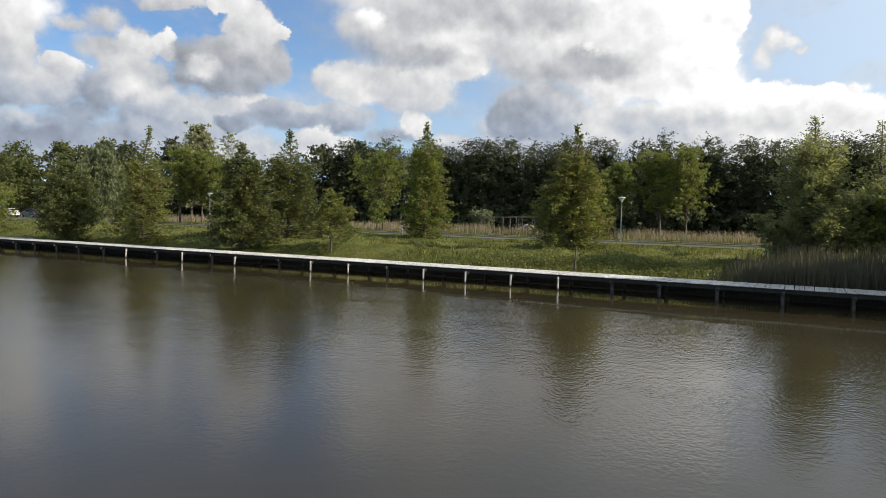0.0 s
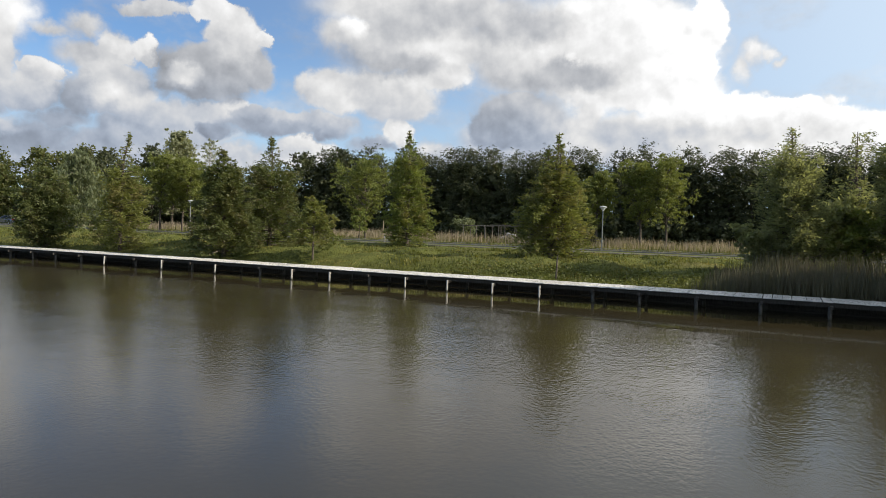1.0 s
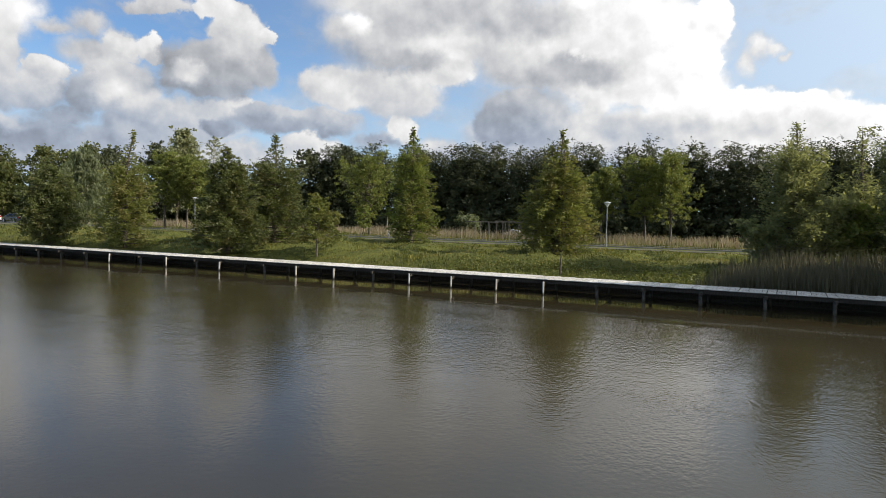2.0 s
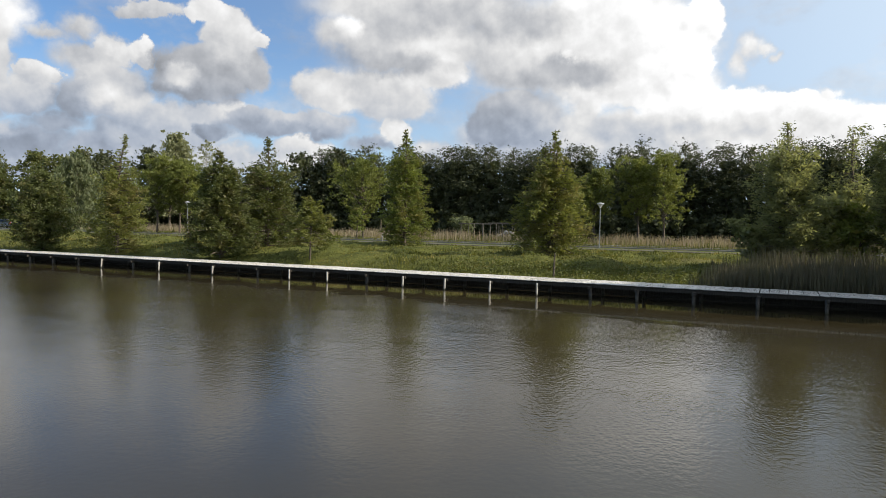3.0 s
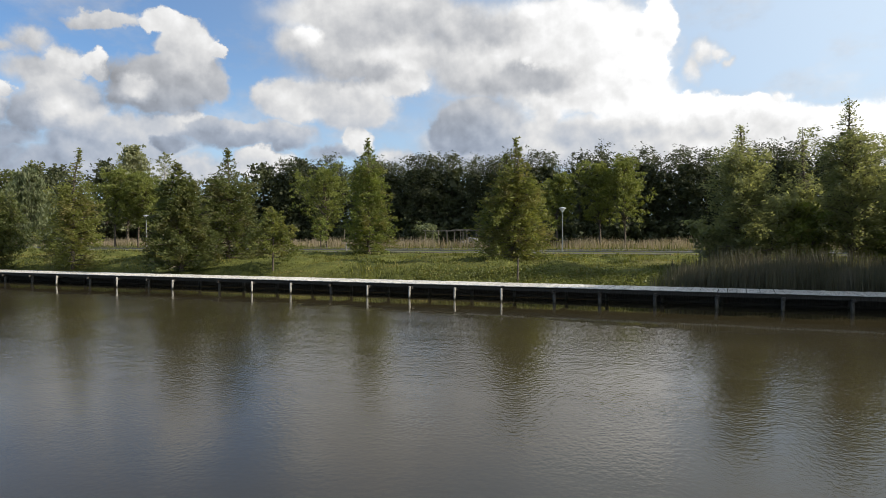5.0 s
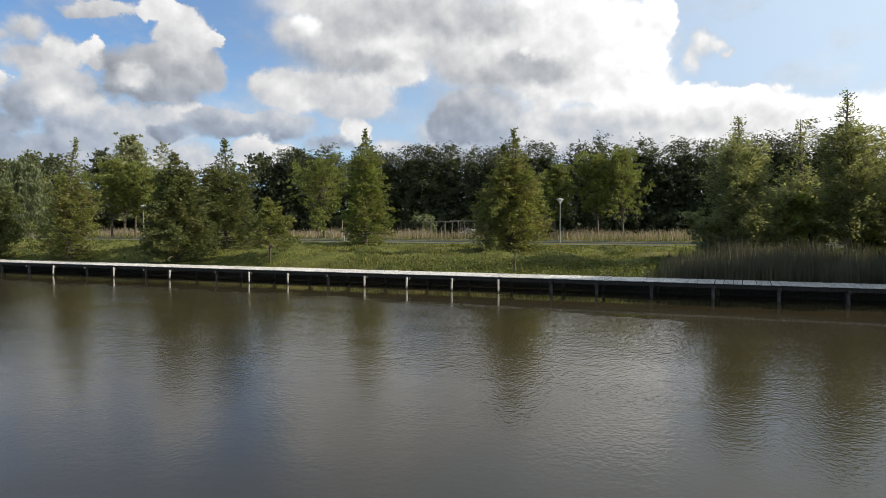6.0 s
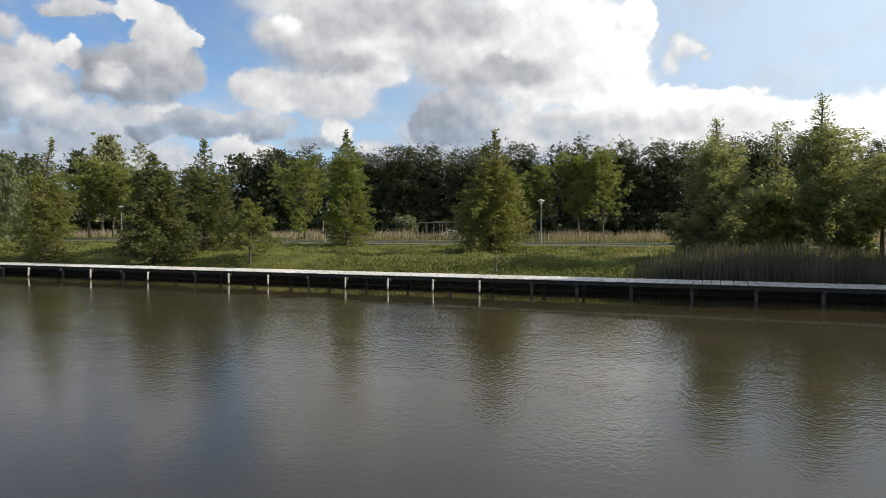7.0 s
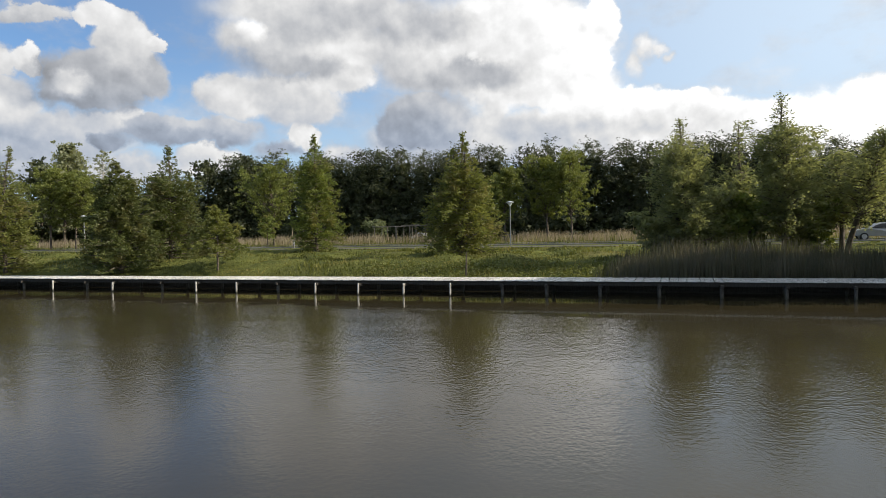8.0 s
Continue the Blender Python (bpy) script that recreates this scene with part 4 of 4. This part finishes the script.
stand("meadow_grass", "tussocky sunlit meadow grass on the bank", "grass", BLADE, 22, 60000, -72, 12, 33.0, 55.3, (0.04, 0.10), 0.028, 0.9, tussock_rule)
stand("bank_grass", "longer rough grass along the water's edge", "grass", BLADE, 23, 16000, -72, -3, 31.0, 33.6, (0.07, 0.22), 0.02, 0.8, lambda x, y, rng: 0.45 + 0.55 * min(1, max(0, (x + 26) / 10)))
stand("verge_grass", "short verge grass between kerb and wild strip", "grass", BLADE, 24, 14000, -110, 16, 65.0, 77.5, (0.10, 0.28), 0.03, 0.6)


stand("wild_grass", "rough green grass among the dry stems", "grass", BLADE, 28, 9000, -125, 20, 77.0, 90.0, (0.25, 0.8), 0.03, 0.5)


def straw_rule(x, y, rng):
    p = patchy(x, y, 5.0, 9.0)
    return 0 if p + 0.7 < rng.uniform(0, 1) else 0.8 + 0.4 * p


stand("dry_grass", "tall dry pinkish beige grass before the wood", "dry grass", STRAW, 25, 22000, -125, 20, 77.0, 91.0, (0.5, 1.6), 0.02, 0.3, straw_rule)


def tussocks():
    """Clumps of longer grass standing proud of the meadow."""
    rng = np.random.default_rng(27)
    pts, hs = [], []
    for _ in range(1600):
        x, y = rng.uniform(-70, 6), 33.5 + 21 * rng.uniform(0, 1) ** 1.2
        if patchy(x, y, 4.0, 6.0) < rng.uniform(-0.5, 0.3):
            continue
        tall, wide = rng.uniform(0.08, 0.30), rng.uniform(0.2, 0.7)
        for _ in range(34):
            px, py = x + rng.normal() * wide, y + rng.normal() * wide * 0.7
            pts.append((px, py, ground(px, py) - 0.02))
            hs.append(tall * rng.uniform(0.5, 1.1))
    v, f = blades(rng, np.array(pts), np.array(hs), 0.024, 1.0)
    tagged(new("grass_tussocks", quick_mesh("grass_tussocks", v, f, BLADE)), "clumps of longer yellowish meadow grass", "grass", kind="stuff")


tussocks()


def herb_patch():
    rng = np.random.default_rng(26)
    pts = []
    while len(pts) < 9000:
        x, y = rng.uniform(-16, -3.5), rng.uniform(31.2, 34.2)
        if patchy(x, y, 1.1, 5.0) + 0.25 > rng.uniform(-0.3, 0.6):
            pts.append((x, y, ground(x, y) + rng.uniform(0.03, 0.28)))
    v, f = leaves(rng, np.array(pts), 0.10, 0.075, -0.2)
    tagged(new("bank_herbs", quick_mesh("bank_herbs", v, f, HERB)), "low broad-leaved bright green plants on the bank", "plants", kind="stuff")


herb_patch()

# ---- roadside things ----


def build_frame():
    """Rough timber frame in the dry grass."""
    rng = random.Random(3)
    ob = new("timber_frame")
    for i in range(9):
        bm = bmesh.new()
        lathe(bm, [(0.07, -0.2), (0.065, 1.2), (0.055, 2.25)], 7)
        part("post", bm_mesh("post", bm, RAIL_WOOD), ob, "", pose(-4.2 + 1.05 * i + rng.uniform(-0.15, 0.15), rng.uniform(-0.2, 0.2), 0, rng.uniform(-3, 3), rng.uniform(-4, 4), 0))
    for y, z, x0, x1 in ((0.0, 2.2, -4.6, 0.4), (0.1, 2.3, -0.2, 4.6), (0.9, 2.15, -4.2, 4.4)):
        bm = bmesh.new()
        lathe(bm, [(0.06, 0), (0.055, (x1 - x0) / 2), (0.045, x1 - x0)], 7)
        part("rail", bm_mesh("rail", bm, RAIL_WOOD), ob, "", pose(x0, y, z, 0, 90 + rng.uniform(-1, 1), 0))
    for i in range(4):
        bm = bmesh.new()
        lathe(bm, [(0.06, -0.2), (0.055, 1.2), (0.05, 2.15)], 7)
        part("post", bm_mesh("post", bm, RAIL_WOOD), ob, "", pose(-3.6 + 2.3 * i, 0.95, 0, rng.uniform(-3, 3), rng.uniform(-3, 3), 0))
    ob.matrix_basis = pose(-36.2, 88.0, ground(-36, 88))
    tagged(ob, "weathered grey timber frame of posts and rails in dry grass", "timber frame")


build_frame()


def build_rubble():
    rng = np.random.default_rng(8)
    for k in range(16):
        bm = bmesh.new()
        bmesh.ops.create_icosphere(bm, subdivisions=2, radius=rng.uniform(0.3, 0.6))
        for v in bm.verts:
            v.co *= 1 + 0.35 * noise.noise(v.co * 2.2 + Vector((k * 3.1, 0, 0)))
            v.co.z *= 0.75
        ob = new("boulder", bm_mesh("boulder", bm, STONE))
        x, y = -33.8 + rng.normal() * 1.3, 89.6 + rng.normal() * 0.35
        ob.matrix_basis = pose(x, y, ground(x, y) + 0.25 + max(0, 0.8 - 0.55 * abs(x + 33.8)), 0, 0, rng.uniform(0, 360))
        tagged(ob, "pale grey stone in a heap among dry grass", "stone", "heap of stones")


build_rubble()


def build_bollard():
    ob = new("bollard")
    bm = bmesh.new()
    lathe(bm, [(0.08, -0.2), (0.08, 0.75), (0.05, 0.85)], 10)
    part("shaft", bm_mesh("shaft", bm, KERB), ob)
    bm = bmesh.new()
    lathe(bm, [(0.084, 0.5), (0.084, 0.62)], 10)
    part("band", bm_mesh("band", bm, LAMP_GREY), ob, "grey band")
    ob.matrix_basis = pose(-38.0, 62.9, 1.24)
    tagged(ob, "short white bollard at the road's edge", "bollard")


build_bollard()


def build_tree_props():
    ob = new("tree_stakes")
    for x, h in ((-0.7, 2.4), (0.9, 2.6)):
        bm = bmesh.new()
        lathe(bm, [(0.05, -0.3), (0.045, h)], 8)
        part("stake", bm_mesh("stake", bm, FADED_WOOD), ob, "", pose(x, 0, 0))
    bm = bmesh.new()
    lathe(bm, [(0.045, 0), (0.04, 3.1)], 8)
    part("brace", bm_mesh("brace", bm, FADED_WOOD), ob, "", pose(-1.6, 0.05, 0.1, 0, 48, 0))
    ob.matrix_basis = pose(-45.2, 75.6, ground(-45, 75))
    tagged(ob, "pale wooden stakes and brace beside a roadside tree", "tree stakes")


build_tree_props()


def build_stake():
    bm = bmesh.new()
    lathe(bm, [(0.05, -0.3), (0.045, 0.9), (0.03, 1.25)], 8)
    ob = new("stake", bm_mesh("stake", bm, BARK))
    ob.matrix_basis = pose(-9.9, 32.2, ground(-9.9, 32.2), 0, 1.5, 0)
    tagged(ob, "thin upright wooden stake in the bank grass", "stake")


build_stake()

# ---- cars ----


def car(x, y, turn, paint, label):
    """Hatchback, 4.2 m long, front towards +X."""
    ob = new("car")
    outline = [(-2.05, 0.35), (-2.1, 0.75), (-1.95, 1.02), (-1.55, 1.38), (-0.9, 1.47), (0.1, 1.45), (0.6, 1.3), (1.15, 0.98), (1.8, 0.86), (2.08, 0.68), (2.1, 0.36)]
    bm = bmesh.new()
    half = []
    for px, pz in outline:
        w = 0.86 if pz < 1.0 else 0.86 - 0.32 * (pz - 1.0) / 0.47
        w *= 1 - 0.12 * (abs(px) / 2.1) ** 4
        half.append((px, w, pz))
    left = [bm.verts.new((a, w, z)) for a, w, z in half]
    right = [bm.verts.new((a, -w, z)) for a, w, z in half]
    for i in range(len(half) - 1):
        bm.faces.new((left[i], left[i + 1], right[i + 1], right[i]))
    bm.faces.new((left[0], right[0], right[-1], left[-1]))
    bm.faces.new(left[::-1])
    bm.faces.new(right)
    bmesh.ops.bevel(bm, geom=[e for e in bm.edges if e.calc_length() > 0.2], offset=0.05, segments=2, affect="EDGES")
    part("body", bm_mesh("body", bm, paint), ob)
    for s in (1, -1):
        for pts in ([(-1.5, 1.02), (-1.38, 1.32), (-0.75, 1.38), (-0.75, 1.02)], [(-0.68, 1.02), (-0.68, 1.38), (0.05, 1.37), (0.45, 1.24), (0.85, 1.0)]):
            bm = bmesh.new()
            vs = [bm.verts.new((a, s * (0.873 - 0.32 * max(0, z - 1.0) / 0.47), z)) for a, z in pts]
            face = bm.faces.new(vs if s > 0 else vs[::-1])
            bmesh.ops.solidify(bm, geom=[face], thickness=0.02)
            part("side_window", bm_mesh("side_window", bm, CAR_GLASS), ob, "dark glass")
    for name, a, b in (("windscreen", (0.66, 1.275), (1.1, 1.02)), ("rear_window", (-1.9, 1.09), (-1.6, 1.355))):
        bm = bmesh.new()
        dx, dz = (0.02, 0.03) if a[0] > 0 else (-0.03, 0.03)
        vs = [bm.verts.new(p) for p in ((a[0] + dx, 0.6, a[1] + dz), (b[0] + dx, 0.72, b[1] + dz), (b[0] + dx, -0.72, b[1] + dz), (a[0] + dx, -0.6, a[1] + dz))]
        bmesh.ops.solidify(bm, geom=[bm.faces.new(vs)], thickness=0.015)
        part(name, bm_mesh(name, bm, CAR_GLASS), ob, "dark glass")
    for a in (-1.28, 1.32):
        for s in (1, -1):
            bm = bmesh.new()
            lathe(bm, [(0.27, -0.1), (0.31, -0.08), (0.315, 0.08), (0.27, 0.1)], 18)
            tyre = part("tyre", bm_mesh("tyre", bm, RUBBER), ob, "", pose(a, s * 0.78, 0.315, 90, 0, 0))
            bm = bmesh.new()
            lathe(bm, [(0.2, -0.115), (0.21, 0.0), (0.2, 0.115)], 14)
            part("rim", bm_mesh("rim", bm, RIM), tyre, "alloy rim")
    for s in (1, -1):
        bm = bmesh.new()
        box(bm, 1.93, 2.1, s * 0.62 - 0.14, s * 0.62 + 0.14, 0.66, 0.78, 0.03)
        part("headlight", bm_mesh("headlight", bm, LENS), ob, "clear lens")
        bm = bmesh.new()
        box(bm, -2.11, -1.95, s * 0.66 - 0.1, s * 0.66 + 0.1, 0.78, 0.98, 0.03)
        part("tail_light", bm_mesh("tail_light", bm, RED_LENS), ob, "red lens")
    bm = bmesh.new()
    box(bm, -2.14, -2.0, -0.8, 0.8, 0.36, 0.56, 0.04)
    part("bumper", bm_mesh("bumper", bm, paint), ob)
    ob.matrix_basis = pose(x, y, ROAD_TOP, 0, 0, turn)
    return tagged(ob, label, "car", "parked cars")


ROAD_TOP = 1.285
car(-107.8, 66.6, 180, PAINT_GREY, "grey hatchback parked on the road")
car(-104.0, 66.8, 180, PAINT_DARK, "dark car parked behind a bushy tree")
car(-114.6, 66.7, 180, PAINT_WHITE, "white car parked at the road's far end")
car(15.5, 66.6, 180, PAINT_SILVER, "pale silver car parked beyond the trees")

# ---- deck boards ----


def build_deck():
    rng = random.Random(9)
    pitch, near0, near1 = 0.168, -34.0, 14.0
    data = []
    for k in range(4):
        bm = bmesh.new()
        w = 0.076 + 0.0015 * k
        box(bm, -w, w, DECK_FRONT - 0.012 * k - DECK_MID, DECK_BACK + 0.01 * k - DECK_MID, 0.628, DECK_TOP - 0.003 * k, 0.006)
        data.append(bm_mesh("plank", bm, DECK))
    x = near0
    while x < near1:
        part("plank", data[rng.randrange(4)], boardwalk, "", pose(x, DECK_MID + rng.uniform(-0.02, 0.02), rng.uniform(-0.004, 0.006), 0, rng.uniform(-1.2, 1.2), rng.uniform(-0.3, 0.3)))
        x += pitch
    vs, fs = [], []
    x = -70.0
    while x < 24:
        if x < near0 - 0.01 or x >= near1:
            b = len(vs)
            y0, y1, z = DECK_FRONT + rng.uniform(-0.03, 0.02), DECK_BACK + rng.uniform(-0.03, 0.02), DECK_TOP + rng.uniform(-0.005, 0.004)
            vs += [(x - 0.078, y0, 0.628), (x + 0.078, y0, 0.628), (x + 0.078, y1, 0.628), (x - 0.078, y1, 0.628), (x - 0.078, y0, z), (x + 0.078, y0, z), (x + 0.078, y1, z), (x - 0.078, y1, z)]
            fs += [(b + a, b + c, b + d, b + e) for a, c, d, e in ((0, 3, 2, 1), (4, 5, 6, 7), (0, 1, 5, 4), (1, 2, 6, 5), (2, 3, 7, 6), (3, 0, 4, 7))]
        x += pitch
    tagged(part("far_planks", quick_mesh("far_planks", vs, fs, DECK), boardwalk), "weathered planks of the far deck", kind="stuff")


build_deck()
